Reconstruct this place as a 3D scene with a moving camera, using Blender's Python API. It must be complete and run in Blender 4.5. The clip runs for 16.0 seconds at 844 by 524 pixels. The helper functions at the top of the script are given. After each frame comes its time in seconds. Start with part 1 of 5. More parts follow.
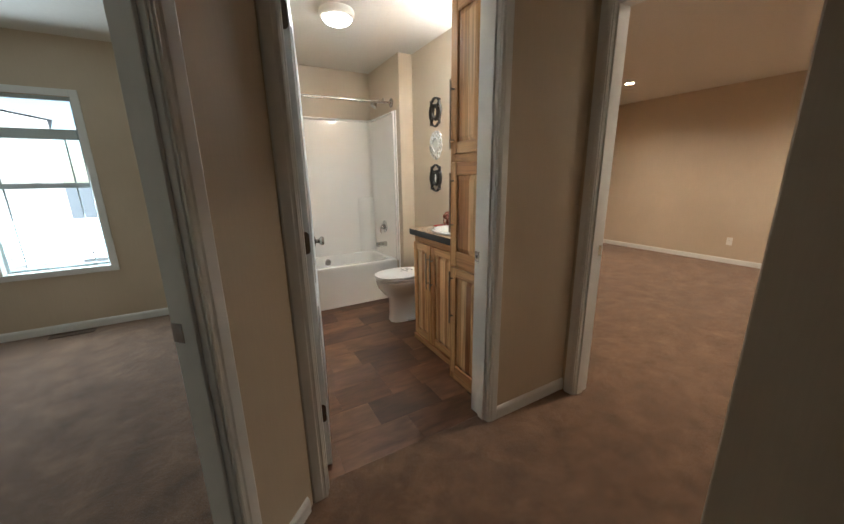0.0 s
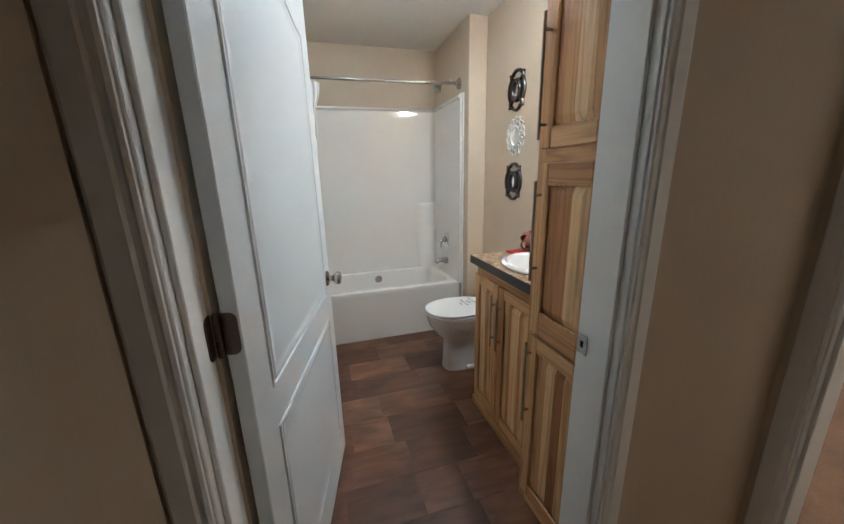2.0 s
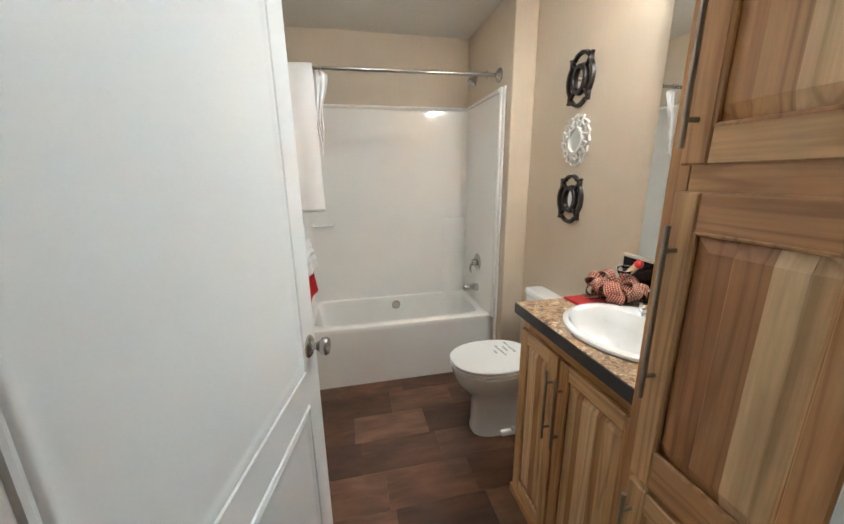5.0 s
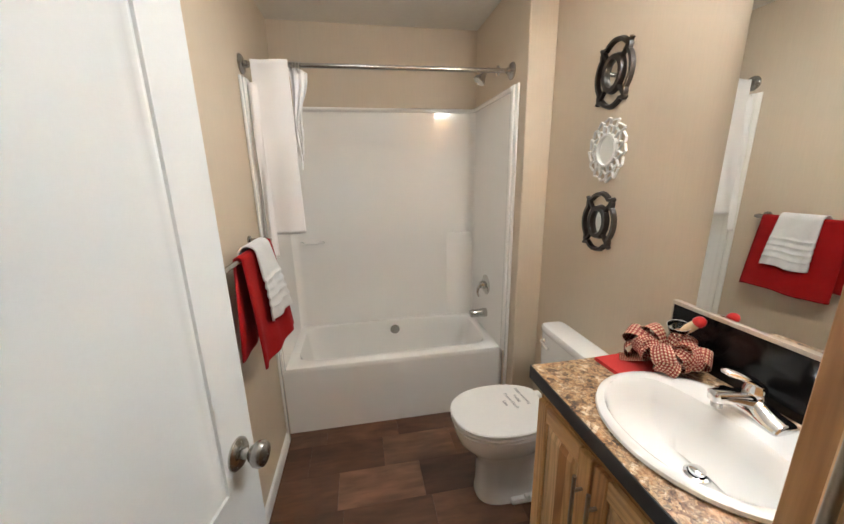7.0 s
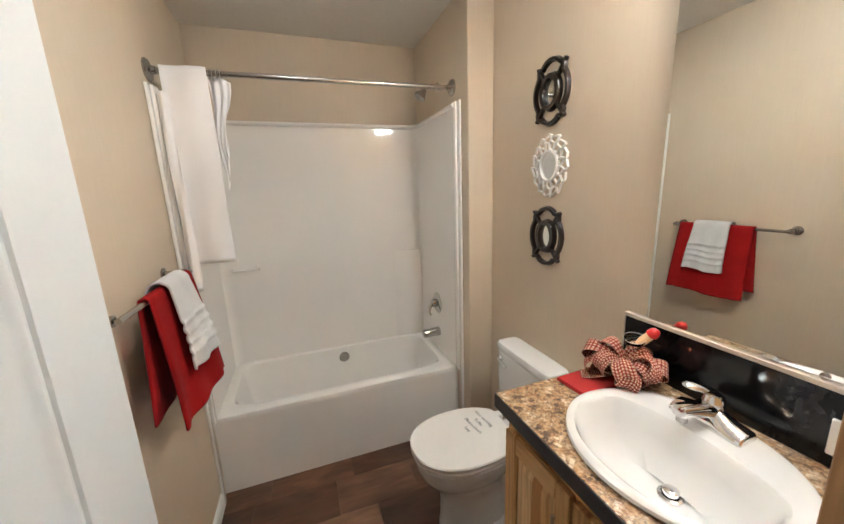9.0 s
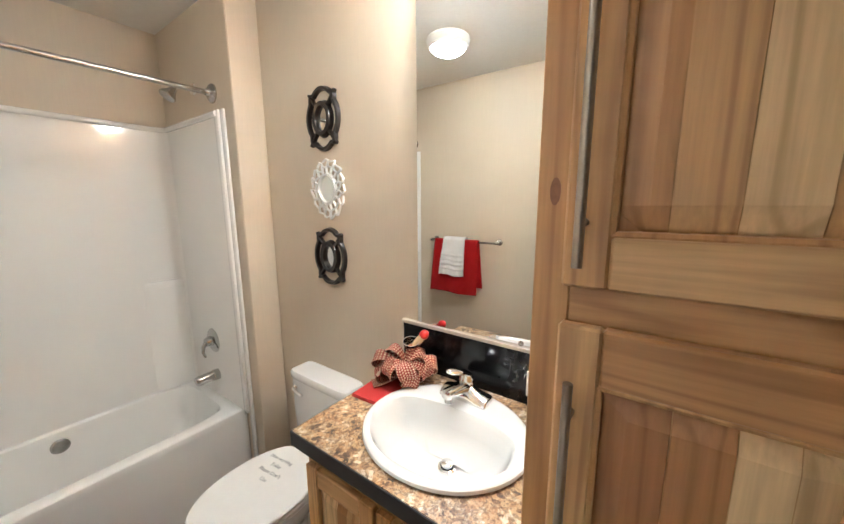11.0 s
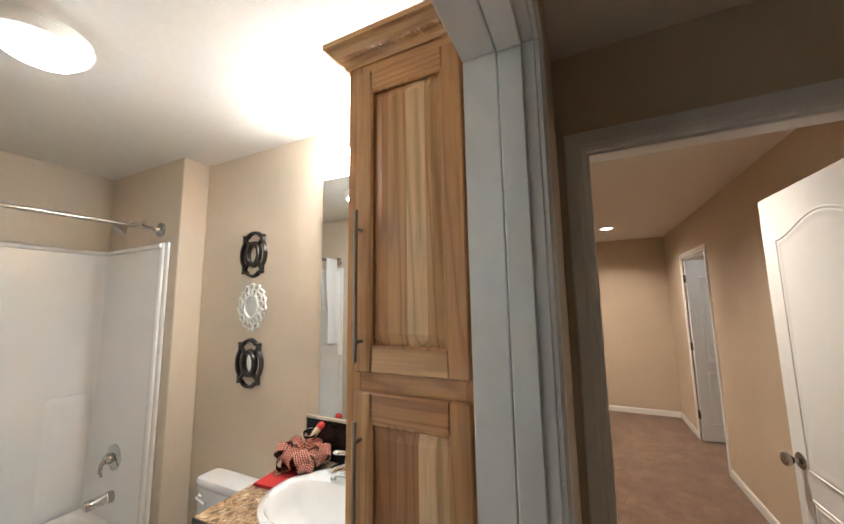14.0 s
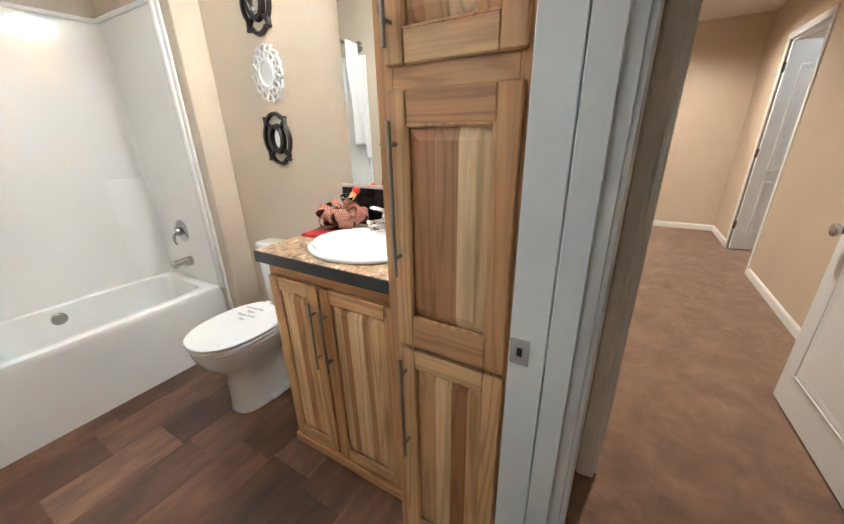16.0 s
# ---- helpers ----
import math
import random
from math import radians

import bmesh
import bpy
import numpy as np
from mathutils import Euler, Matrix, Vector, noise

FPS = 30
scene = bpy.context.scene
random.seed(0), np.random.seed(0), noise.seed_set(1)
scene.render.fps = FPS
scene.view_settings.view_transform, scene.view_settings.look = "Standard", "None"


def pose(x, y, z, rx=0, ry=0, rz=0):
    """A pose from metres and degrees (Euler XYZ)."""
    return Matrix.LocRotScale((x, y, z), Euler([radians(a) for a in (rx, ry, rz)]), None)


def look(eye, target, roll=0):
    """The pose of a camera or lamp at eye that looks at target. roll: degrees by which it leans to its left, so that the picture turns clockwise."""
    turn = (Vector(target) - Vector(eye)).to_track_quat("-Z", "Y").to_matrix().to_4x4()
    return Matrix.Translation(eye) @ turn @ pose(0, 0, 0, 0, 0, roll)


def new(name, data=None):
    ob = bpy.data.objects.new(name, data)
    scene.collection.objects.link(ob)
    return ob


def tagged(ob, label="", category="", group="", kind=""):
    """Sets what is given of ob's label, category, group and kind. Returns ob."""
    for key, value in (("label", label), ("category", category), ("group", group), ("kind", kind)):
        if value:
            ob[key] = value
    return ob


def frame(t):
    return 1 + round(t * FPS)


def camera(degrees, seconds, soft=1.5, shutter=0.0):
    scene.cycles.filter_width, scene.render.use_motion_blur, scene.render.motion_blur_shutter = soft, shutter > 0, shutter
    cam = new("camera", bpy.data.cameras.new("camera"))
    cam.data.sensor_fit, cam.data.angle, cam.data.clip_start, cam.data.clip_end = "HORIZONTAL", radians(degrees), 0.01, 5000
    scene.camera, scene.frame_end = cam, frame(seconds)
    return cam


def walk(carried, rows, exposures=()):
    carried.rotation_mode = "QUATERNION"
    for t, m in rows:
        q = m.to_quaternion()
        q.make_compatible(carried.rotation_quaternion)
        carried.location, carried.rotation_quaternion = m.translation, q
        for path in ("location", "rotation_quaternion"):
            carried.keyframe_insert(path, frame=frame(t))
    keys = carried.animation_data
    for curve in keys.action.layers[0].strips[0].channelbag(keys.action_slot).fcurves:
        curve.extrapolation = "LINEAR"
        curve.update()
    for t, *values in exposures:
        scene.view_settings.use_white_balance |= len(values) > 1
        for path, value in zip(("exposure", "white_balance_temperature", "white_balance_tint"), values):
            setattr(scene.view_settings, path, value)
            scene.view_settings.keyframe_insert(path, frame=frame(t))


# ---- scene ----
cam = camera(102.6, 16.0)
PATH = [
    (0, (0.835, 0.813, 1.316), (1.786, 2.504, 0.827), -0.9),
    (0.5, (0.918, 0.996, 1.315), (1.772, 2.737, 0.824), -0.8),
    (1, (1.042, 1.188, 1.35), (1.857, 2.944, 0.847), -0.8),
    (1.5, (1.211, 1.357, 1.336), (1.898, 3.17, 0.845), -0.9),
    (2, (1.268, 1.475, 1.367), (1.813, 3.332, 0.863), -1.4),
    (2.5, (1.251, 1.565, 1.374), (1.74, 3.441, 0.879), -1.1),
    (3, (1.242, 1.634, 1.391), (1.716, 3.511, 0.891), -1.1),
    (3.5, (1.276, 1.719, 1.401), (1.734, 3.601, 0.901), -1.3),
    (5.8, (1.431, 2.058, 1.471), (1.78, 3.967, 0.988), -1.0),
    (6, (1.427, 2.075, 1.486), (1.753, 3.987, 0.997), -1.4),
    (6.5, (1.449, 2.178, 1.486), (1.784, 4.087, 0.993), -1.3),
    (7, (1.554, 2.283, 1.5), (1.89, 4.193, 1.012), -1.1),
    (7.5, (1.59, 2.327, 1.514), (1.929, 4.246, 1.064), -1.1),
    (8, (1.592, 2.335, 1.507), (1.928, 4.260, 1.079), -1.0),
    (8.2, (1.588, 2.332, 1.504), (1.929, 4.256, 1.077), -1.0),
    (10.3, (1.545, 2.495, 1.522), (2.945, 3.859, 1.098), -1.1),
    (10.5, (1.575, 2.478, 1.512), (3.044, 3.77, 1.097), -0.0),
    (11, (1.582, 2.385, 1.527), (3.187, 3.529, 1.187), -0.3),
    (11.5, (1.571, 2.261, 1.551), (3.257, 3.306, 1.296), -0.6),
    (12, (1.48, 2.148, 1.669), (3.228, 3.118, 1.625), -0.6),
    (12.5, (1.372, 2.061, 1.732), (3.136, 2.989, 1.894), -0.9),
    (13, (1.304, 1.997, 1.762), (3.086, 2.881, 1.973), -0.8),
    (13.5, (1.284, 1.96, 1.741), (3.078, 2.814, 1.978), -0.9),
    (14, (1.305, 1.976, 1.591), (3.098, 2.826, 1.837), -0.9),
    (14.5, (1.343, 1.994, 1.493), (3.146, 2.858, 1.523), -1.1),
    (15, (1.353, 2.008, 1.427), (3.122, 2.899, 1.146), -1.2),
    (15.5, (1.35, 2.02, 1.374), (3.05, 2.947, 0.874), -1.2),
    (16, (1.346, 2.023, 1.308), (2.955, 2.979, 0.603), -1.3),
]
EXPOSURES = [(0.0, 1.18, 5850, 3), (0.5, 1.18, 5600, 2), (1.0, 1.12, 5550, 2), (1.5, 1.0, 5350, 2), (2.0, 1.05, 5250, 2), (2.5, 1.12, 5300, 2), (3.5, 1.2, 5450, 2), (6.0, 1.18, 5800, 5), (8.0, 1.0, 6050, 8), (10.5, 1.18, 5900, 6), (11.0, 1.33, 5800, 6), (11.5, 1.6, 5600, 6), (12.0, 1.47, 5700, 5), (12.5, 1.17, 5850, 6), (13.5, 1.15, 5850, 6), (14.5, 1.27, 5700, 6), (15.5, 1.57, 5500, 4), (16.0, 1.78, 5400, 3)]
walk(cam, [(t, look(eye, target, roll)) for t, eye, target, roll in PATH], EXPOSURES)

# ---- world and light ----
world = bpy.data.worlds.new("world")
world.use_nodes = True
scene.world = world
wn = world.node_tree.nodes
sky = wn.new("ShaderNodeTexSky")
sky.sky_type = "NISHITA"
sky.sun_disc = False
sky.sun_elevation, sky.sun_rotation = radians(38), radians(200)
wn["Background"].inputs[1].default_value = 0.15
world.node_tree.links.new(sky.outputs[0], wn["Background"].inputs[0])
sun = new("sun", bpy.data.lights.new("sun", "SUN"))
sun.data.energy, sun.data.angle, sun.data.color = 4.0, radians(12), (1.0, 0.96, 0.9)
sun.rotation_euler = Euler((radians(52), 0, radians(20)))

# daylight in the small bedroom's window opening
day = new("window_daylight", bpy.data.lights.new("window_daylight", "AREA"))
day.data.shape, day.data.size, day.data.size_y = "RECTANGLE", 0.62, 1.35
day.data.energy, day.data.color = 15.0, (0.86, 0.95, 1.0)
day.matrix_world = look((-0.52, 4.885, 1.285), (-0.52, 3.0, 0.9))

DOME_GLOW, SHADE_GLOW, CAN_GLOW = 24.0, 50.0, 620.0
WARM = (1.0, 0.975, 0.94)


# ---- materials ----
def nodes_of(name):
    m = bpy.data.materials.new(name)
    m.use_nodes = True
    nt = m.node_tree
    return m, nt, nt.nodes["Principled BSDF"]


def add(nt, kind, **kw):
    n = nt.nodes.new(kind)
    for k, v in kw.items():
        n.inputs[k].default_value = v
    return n


def link(nt, a, ai, b, bi):
    nt.links.new(a.outputs[ai], b.inputs[bi])


def coords(nt, scale=(1, 1, 1), rot=(0, 0, 0)):
    tc = nt.nodes.new("ShaderNodeTexCoord")
    mp = nt.nodes.new("ShaderNodeMapping")
    mp.inputs["Scale"].default_value = scale
    mp.inputs["Rotation"].default_value = rot
    link(nt, tc, "Object", mp, 0)
    return mp


def ramp(nt, stops):
    r = nt.nodes.new("ShaderNodeValToRGB")
    while len(r.color_ramp.elements) < len(stops):
        r.color_ramp.elements.new(0.5)
    for e, (p, c) in zip(r.color_ramp.elements, stops):
        e.position, e.color = p, (*c, 1)
    return r


def mix(nt, fac, a, b, kind="MIX"):
    m = nt.nodes.new("ShaderNodeMix")
    m.data_type, m.blend_type = "RGBA", kind
    for sock, v in ((m.inputs[0], fac), (m.inputs[6], a), (m.inputs[7], b)):
        if isinstance(v, bpy.types.NodeSocket):
            nt.links.new(v, sock)
        elif isinstance(v, (int, float)):
            sock.default_value = v
        else:
            sock.default_value = (*v, 1)
    return m.outputs[2]


def bump(nt, bsdf, source, strength, distance=0.002):
    b = add(nt, "ShaderNodeBump", Strength=strength, Distance=distance)
    nt.links.new(source, b.inputs["Height"])
    link(nt, b, 0, bsdf, "Normal")


def plain(name, color, rough, metal=0.0, vary=0.06, grain=60.0, relief=0.05, coat=0.0, spec=0.5):
    """A surface with a slow and a fine variation and a slight relief."""
    m, nt, b = nodes_of(name)
    mp = coords(nt)
    big = add(nt, "ShaderNodeTexNoise", Scale=2.3, Detail=4.0)
    fine = add(nt, "ShaderNodeTexNoise", Scale=grain, Detail=5.0)
    link(nt, mp, 0, big, 0), link(nt, mp, 0, fine, 0)
    lo, hi = [c * (1 - vary) for c in color], [min(1, c * (1 + vary)) for c in color]
    r = ramp(nt, [(0.3, lo), (0.7, hi)])
    both = add(nt, "ShaderNodeMath")
    both.operation = "MULTIPLY_ADD"
    both.inputs[1].default_value = 0.35
    link(nt, fine, 0, both, 0)
    half = add(nt, "ShaderNodeMath")
    half.operation = "MULTIPLY"
    half.inputs[1].default_value = 0.65
    link(nt, big, 0, half, 0), link(nt, half, 0, both, 2)
    link(nt, both, 0, r, 0), link(nt, r, 0, b, "Base Color")
    rr = add(nt, "ShaderNodeMapRange")
    rr.inputs["To Min"].default_value, rr.inputs["To Max"].default_value = max(0, rough * 0.85), min(1, rough * 1.15)
    link(nt, fine, 0, rr, 0), link(nt, rr, 0, b, "Roughness")
    b.inputs["Metallic"].default_value = metal
    b.inputs["Coat Weight"].default_value = coat
    b.inputs["Specular IOR Level"].default_value = spec
    if relief:
        bump(nt, b, fine.outputs[0], relief)
    return m


def wall_paint():
    """Tan vinyl-faced wallboard with a faint vertical weave."""
    m, nt, b = nodes_of("wall_paint")
    weave = add(nt, "ShaderNodeTexNoise", Scale=1.0, Detail=4.0)
    link(nt, coords(nt, (170, 170, 9)), 0, weave, 0)
    big = add(nt, "ShaderNodeTexNoise", Scale=1.4, Detail=3.0)
    link(nt, coords(nt), 0, big, 0)
    r = ramp(nt, [(0.3, (0.585, 0.485, 0.36)), (0.7, (0.645, 0.54, 0.41))])
    link(nt, big, 0, r, 0)
    w = ramp(nt, [(0.25, (0.955, 0.955, 0.955)), (0.75, (1, 1, 1))])
    link(nt, weave, 0, w, 0)
    nt.links.new(mix(nt, 1.0, r.outputs[0], w.outputs[0], "MULTIPLY"), b.inputs["Base Color"])
    b.inputs["Roughness"].default_value = 0.55
    bump(nt, b, weave.outputs[0], 0.12, 0.001)
    return m


def ceiling_paint():
    m, nt, b = nodes_of("ceiling_paint")
    knock = add(nt, "ShaderNodeTexNoise", Scale=55.0, Detail=6.0)
    link(nt, coords(nt), 0, knock, 0)
    r = ramp(nt, [(0.3, (0.725, 0.695, 0.64)), (0.7, (0.755, 0.725, 0.67))])
    link(nt, knock, 0, r, 0), link(nt, r, 0, b, "Base Color")
    b.inputs["Roughness"].default_value = 0.85
    bump(nt, b, knock.outputs[0], 0.10, 0.002)
    return m


def carpet_pile():
    m, nt, b = nodes_of("carpet_pile")
    mp = coords(nt)
    tuft = add(nt, "ShaderNodeTexNoise", Scale=420.0, Detail=3.0)
    patch = add(nt, "ShaderNodeTexNoise", Scale=5.5, Detail=9.0, Roughness=0.74, Distortion=0.3)
    link(nt, mp, 0, tuft, 0), link(nt, mp, 0, patch, 0)
    a = ramp(nt, [(0.32, (0.132, 0.074, 0.043)), (0.5, (0.212, 0.122, 0.073)), (0.68, (0.335, 0.206, 0.127))])
    link(nt, patch, 0, a, 0)
    t = ramp(nt, [(0.3, (0.55, 0.55, 0.55)), (0.7, (1.25, 1.2, 1.15))])
    link(nt, tuft, 0, t, 0)
    nt.links.new(mix(nt, 1.0, a.outputs[0], t.outputs[0], "MULTIPLY"), b.inputs["Base Color"])
    b.inputs["Roughness"].default_value = 0.95
    b.inputs["Sheen Weight"].default_value = 0.35
    b.inputs["Specular IOR Level"].default_value = 0.1
    bump(nt, b, tuft.outputs[0], 0.9, 0.006)
    return m


def plank_vinyl():
    """Brown printed vinyl, each piece with its own tone."""
    m, nt, b = nodes_of("plank_vinyl")
    info = nt.nodes.new("ShaderNodeObjectInfo")
    mp = coords(nt, (5, 26, 5))
    shift = add(nt, "ShaderNodeVectorMath")
    shift.operation = "ADD"
    link(nt, mp, 0, shift, 0), link(nt, info, "Location", shift, 1)
    streak = add(nt, "ShaderNodeTexNoise", Scale=1.0, Detail=8.0, Roughness=0.6, Distortion=0.5)
    link(nt, shift, 0, streak, 0)
    cloud = add(nt, "ShaderNodeTexNoise", Scale=6.0, Detail=4.0, Distortion=0.6)
    spread = add(nt, "ShaderNodeVectorMath")
    spread.operation = "ADD"
    link(nt, coords(nt, (0.6, 1.5, 1)), 0, spread, 0), link(nt, info, "Location", spread, 1), link(nt, spread, 0, cloud, 0)
    tone = ramp(nt, [(0.0, (0.058, 0.025, 0.013)), (0.35, (0.088, 0.039, 0.020)), (0.65, (0.135, 0.063, 0.033)), (1.0, (0.172, 0.089, 0.050))])
    link(nt, info, "Random", tone, 0)
    s = ramp(nt, [(0.30, (0.74, 0.72, 0.70)), (0.70, (1.24, 1.22, 1.20))])
    link(nt, streak, 0, s, 0)
    c = ramp(nt, [(0.33, (0.58, 0.56, 0.54)), (0.67, (1.45, 1.42, 1.38))])
    link(nt, cloud, 0, c, 0)
    one = mix(nt, 1.0, tone.outputs[0], s.outputs[0], "MULTIPLY")
    nt.links.new(mix(nt, 0.8, one, c.outputs[0], "MULTIPLY"), b.inputs["Base Color"])
    b.inputs["Roughness"].default_value = 0.42
    bump(nt, b, streak.outputs[0], 0.12, 0.001)
    return m


def hickory(name, along, spread=1.0):
    """Hickory boards with the grain along one axis: pale sapwood and brown heartwood, board by board."""
    m, nt, b = nodes_of(name)
    isl = nt.nodes.new("ShaderNodeObjectInfo")
    sc = {"z": (1, 1, 0.055), "y": (1, 0.055, 1)}[along]
    mp = coords(nt, sc)
    off = add(nt, "ShaderNodeVectorMath")
    off.operation = "MULTIPLY_ADD"
    cmb = nt.nodes.new("ShaderNodeCombineXYZ")
    for i in range(3):
        link(nt, isl, "Random", cmb, i)
    link(nt, cmb, 0, off, 0)
    off.inputs[1].default_value = (31, 17, 23)
    link(nt, mp, 0, off, 2)
    warp = add(nt, "ShaderNodeTexNoise", Scale=5.0, Detail=3.0)
    link(nt, off, 0, warp, 0)
    ringv = add(nt, "ShaderNodeMath")
    ringv.operation = "MULTIPLY"
    ringv.inputs[1].default_value = 120.0
    link(nt, warp, 0, ringv, 0)
    rings = add(nt, "ShaderNodeMath")
    rings.operation = "SINE"
    link(nt, ringv, 0, rings, 0)
    fine = add(nt, "ShaderNodeTexNoise", Scale=170.0, Detail=3.0)
    link(nt, off, 0, fine, 0)
    tone = ramp(nt, [(0.0, (0.34, 0.142, 0.047)), (0.3, (0.49, 0.240, 0.086)), (0.6, (0.645, 0.372, 0.156)), (1.0, (0.84, 0.59, 0.315))])
    sp = add(nt, "ShaderNodeMapRange")
    sp.inputs["To Min"].default_value, sp.inputs["To Max"].default_value = 0.55 - 0.55 * spread, 0.55 + 0.45 * spread
    link(nt, isl, "Random", sp, 0), link(nt, sp, 0, tone, 0)
    rr = ramp(nt, [(0.0, (0.62, 0.54, 0.47)), (0.28, (0.93, 0.91, 0.89)), (1.0, (1.06, 1.05, 1.04))])
    half = add(nt, "ShaderNodeMapRange")
    half.inputs["From Min"].default_value = -1.0
    link(nt, rings, 0, half, 0), link(nt, half, 0, rr, 0)
    ff = ramp(nt, [(0.3, (0.86, 0.84, 0.82)), (0.7, (1.04, 1.04, 1.04))])
    link(nt, fine, 0, ff, 0)
    one = mix(nt, 0.62, tone.outputs[0], rr.outputs[0], "MULTIPLY")
    nt.links.new(mix(nt, 1.0, one, ff.outputs[0], "MULTIPLY"), b.inputs["Base Color"])
    b.inputs["Roughness"].default_value = 0.38
    b.inputs["Coat Weight"].default_value = 0.15
    bump(nt, b, fine.outputs[0], 0.08, 0.001)
    return m


def stone_laminate():
    """Laminate printed as brown and gold granite."""
    m, nt, b = nodes_of("stone_laminate")
    mp = coords(nt)
    n1 = add(nt, "ShaderNodeTexNoise", Scale=20.0, Detail=9.0, Roughness=0.72, Distortion=0.35)
    n2 = add(nt, "ShaderNodeTexNoise", Scale=90.0, Detail=5.0, Roughness=0.7)
    v = add(nt, "ShaderNodeTexVoronoi", Scale=75.0)
    warp = add(nt, "ShaderNodeTexNoise", Scale=60.0, Detail=3.0)
    shove = add(nt, "ShaderNodeVectorMath")
    shove.operation = "MULTIPLY_ADD"
    shove.inputs[1].default_value = (0.02, 0.02, 0.02)
    grains = add(nt, "ShaderNodeTexVoronoi", Scale=85.0)
    for n in (n1, n2, v, warp):
        link(nt, mp, 0, n, 0)
    link(nt, warp, 1, shove, 0), link(nt, mp, 0, shove, 2), link(nt, shove, 0, grains, 0)
    pick = nt.nodes.new("ShaderNodeSeparateColor")
    link(nt, grains, "Color", pick, 0)
    blend = add(nt, "ShaderNodeMath")
    blend.operation = "MULTIPLY_ADD"
    blend.inputs[1].default_value = 0.20
    part_n = add(nt, "ShaderNodeMath")
    part_n.operation = "MULTIPLY"
    part_n.inputs[1].default_value = 0.80
    link(nt, n1, 0, part_n, 0), link(nt, pick, 0, blend, 0), link(nt, part_n, 0, blend, 2)
    a = ramp(nt, [(0.33, (0.035, 0.024, 0.018)), (0.40, (0.13, 0.072, 0.038)), (0.46, (0.33, 0.19, 0.092)), (0.51, (0.48, 0.33, 0.185)), (0.545, (0.17, 0.115, 0.075)), (0.58, (0.42, 0.29, 0.17)), (0.66, (0.66, 0.59, 0.47))])
    link(nt, blend, 0, a, 0)
    f = ramp(nt, [(0.36, (0.25, 0.2, 0.16)), (0.50, (1, 1, 1)), (0.68, (1.35, 1.25, 1.1))])
    link(nt, n2, 0, f, 0)
    one = mix(nt, 0.6, a.outputs[0], f.outputs[0], "MULTIPLY")
    spot = ramp(nt, [(0.0, (1, 1, 1)), (0.75, (1, 1, 1)), (0.95, (0.5, 0.42, 0.36))])
    link(nt, v, 0, spot, 0)
    nt.links.new(mix(nt, 0.7, one, spot.outputs[0], "MULTIPLY"), b.inputs["Base Color"])
    b.inputs["Roughness"].default_value = 0.3
    return m


def gingham_cloth():
    """Woven check along the ribbon: cream, mid and dark red squares about 7 mm wide."""
    m, nt, b = nodes_of("gingham_cloth")
    tc = nt.nodes.new("ShaderNodeTexCoord")
    sep = nt.nodes.new("ShaderNodeSeparateXYZ")
    link(nt, tc, "UV", sep, 0)
    vals = []
    for i, count in ((0, 25.0), (1, 6.5)):
        w = add(nt, "ShaderNodeMath")
        w.operation = "MULTIPLY"
        w.inputs[1].default_value = count
        fr = add(nt, "ShaderNodeMath")
        fr.operation = "FRACT"
        g = add(nt, "ShaderNodeMath")
        g.operation = "GREATER_THAN"
        g.inputs[1].default_value = 0.5
        link(nt, sep, i, w, 0), link(nt, w, 0, fr, 0), link(nt, fr, 0, g, 0)
        vals.append(g)
    t = add(nt, "ShaderNodeMath")
    t.operation = "ADD"
    link(nt, vals[0], 0, t, 0), link(nt, vals[1], 0, t, 1)
    d = add(nt, "ShaderNodeMath")
    d.operation = "DIVIDE"
    d.inputs[1].default_value = 2.0
    link(nt, t, 0, d, 0)
    r = ramp(nt, [(0.0, (0.62, 0.46, 0.32)), (0.5, (0.36, 0.09, 0.06)), (1.0, (0.20, 0.018, 0.015))])
    link(nt, d, 0, r, 0)
    thread = add(nt, "ShaderNodeTexNoise", Scale=600.0, Detail=2.0)
    link(nt, coords(nt), 0, thread, 0)
    k = ramp(nt, [(0.3, (0.8, 0.8, 0.8)), (0.7, (1.05, 1.05, 1.05))])
    link(nt, thread, 0, k, 0)
    nt.links.new(mix(nt, 1.0, r.outputs[0], k.outputs[0], "MULTIPLY"), b.inputs["Base Color"])
    b.inputs["Roughness"].default_value = 0.8
    return m


def terry(name, color, scale=380.0, sheen=0.25):
    m, nt, b = nodes_of(name)
    n = add(nt, "ShaderNodeTexNoise", Scale=scale, Detail=3.0)
    g = add(nt, "ShaderNodeTexNoise", Scale=14.0, Detail=3.0)
    mp = coords(nt)
    link(nt, mp, 0, n, 0), link(nt, mp, 0, g, 0)
    r = ramp(nt, [(0.3, [c * 0.78 for c in color]), (0.7, color)])
    link(nt, n, 0, r, 0)
    r2 = ramp(nt, [(0.3, (0.88, 0.88, 0.88)), (0.7, (1, 1, 1))])
    link(nt, g, 0, r2, 0)
    nt.links.new(mix(nt, 1.0, r.outputs[0], r2.outputs[0], "MULTIPLY"), b.inputs["Base Color"])
    b.inputs["Roughness"].default_value = 0.95
    b.inputs["Sheen Weight"].default_value = sheen
    b.inputs["Specular IOR Level"].default_value = 0.2
    bump(nt, b, n.outputs[0], 0.8, 0.003)
    return m


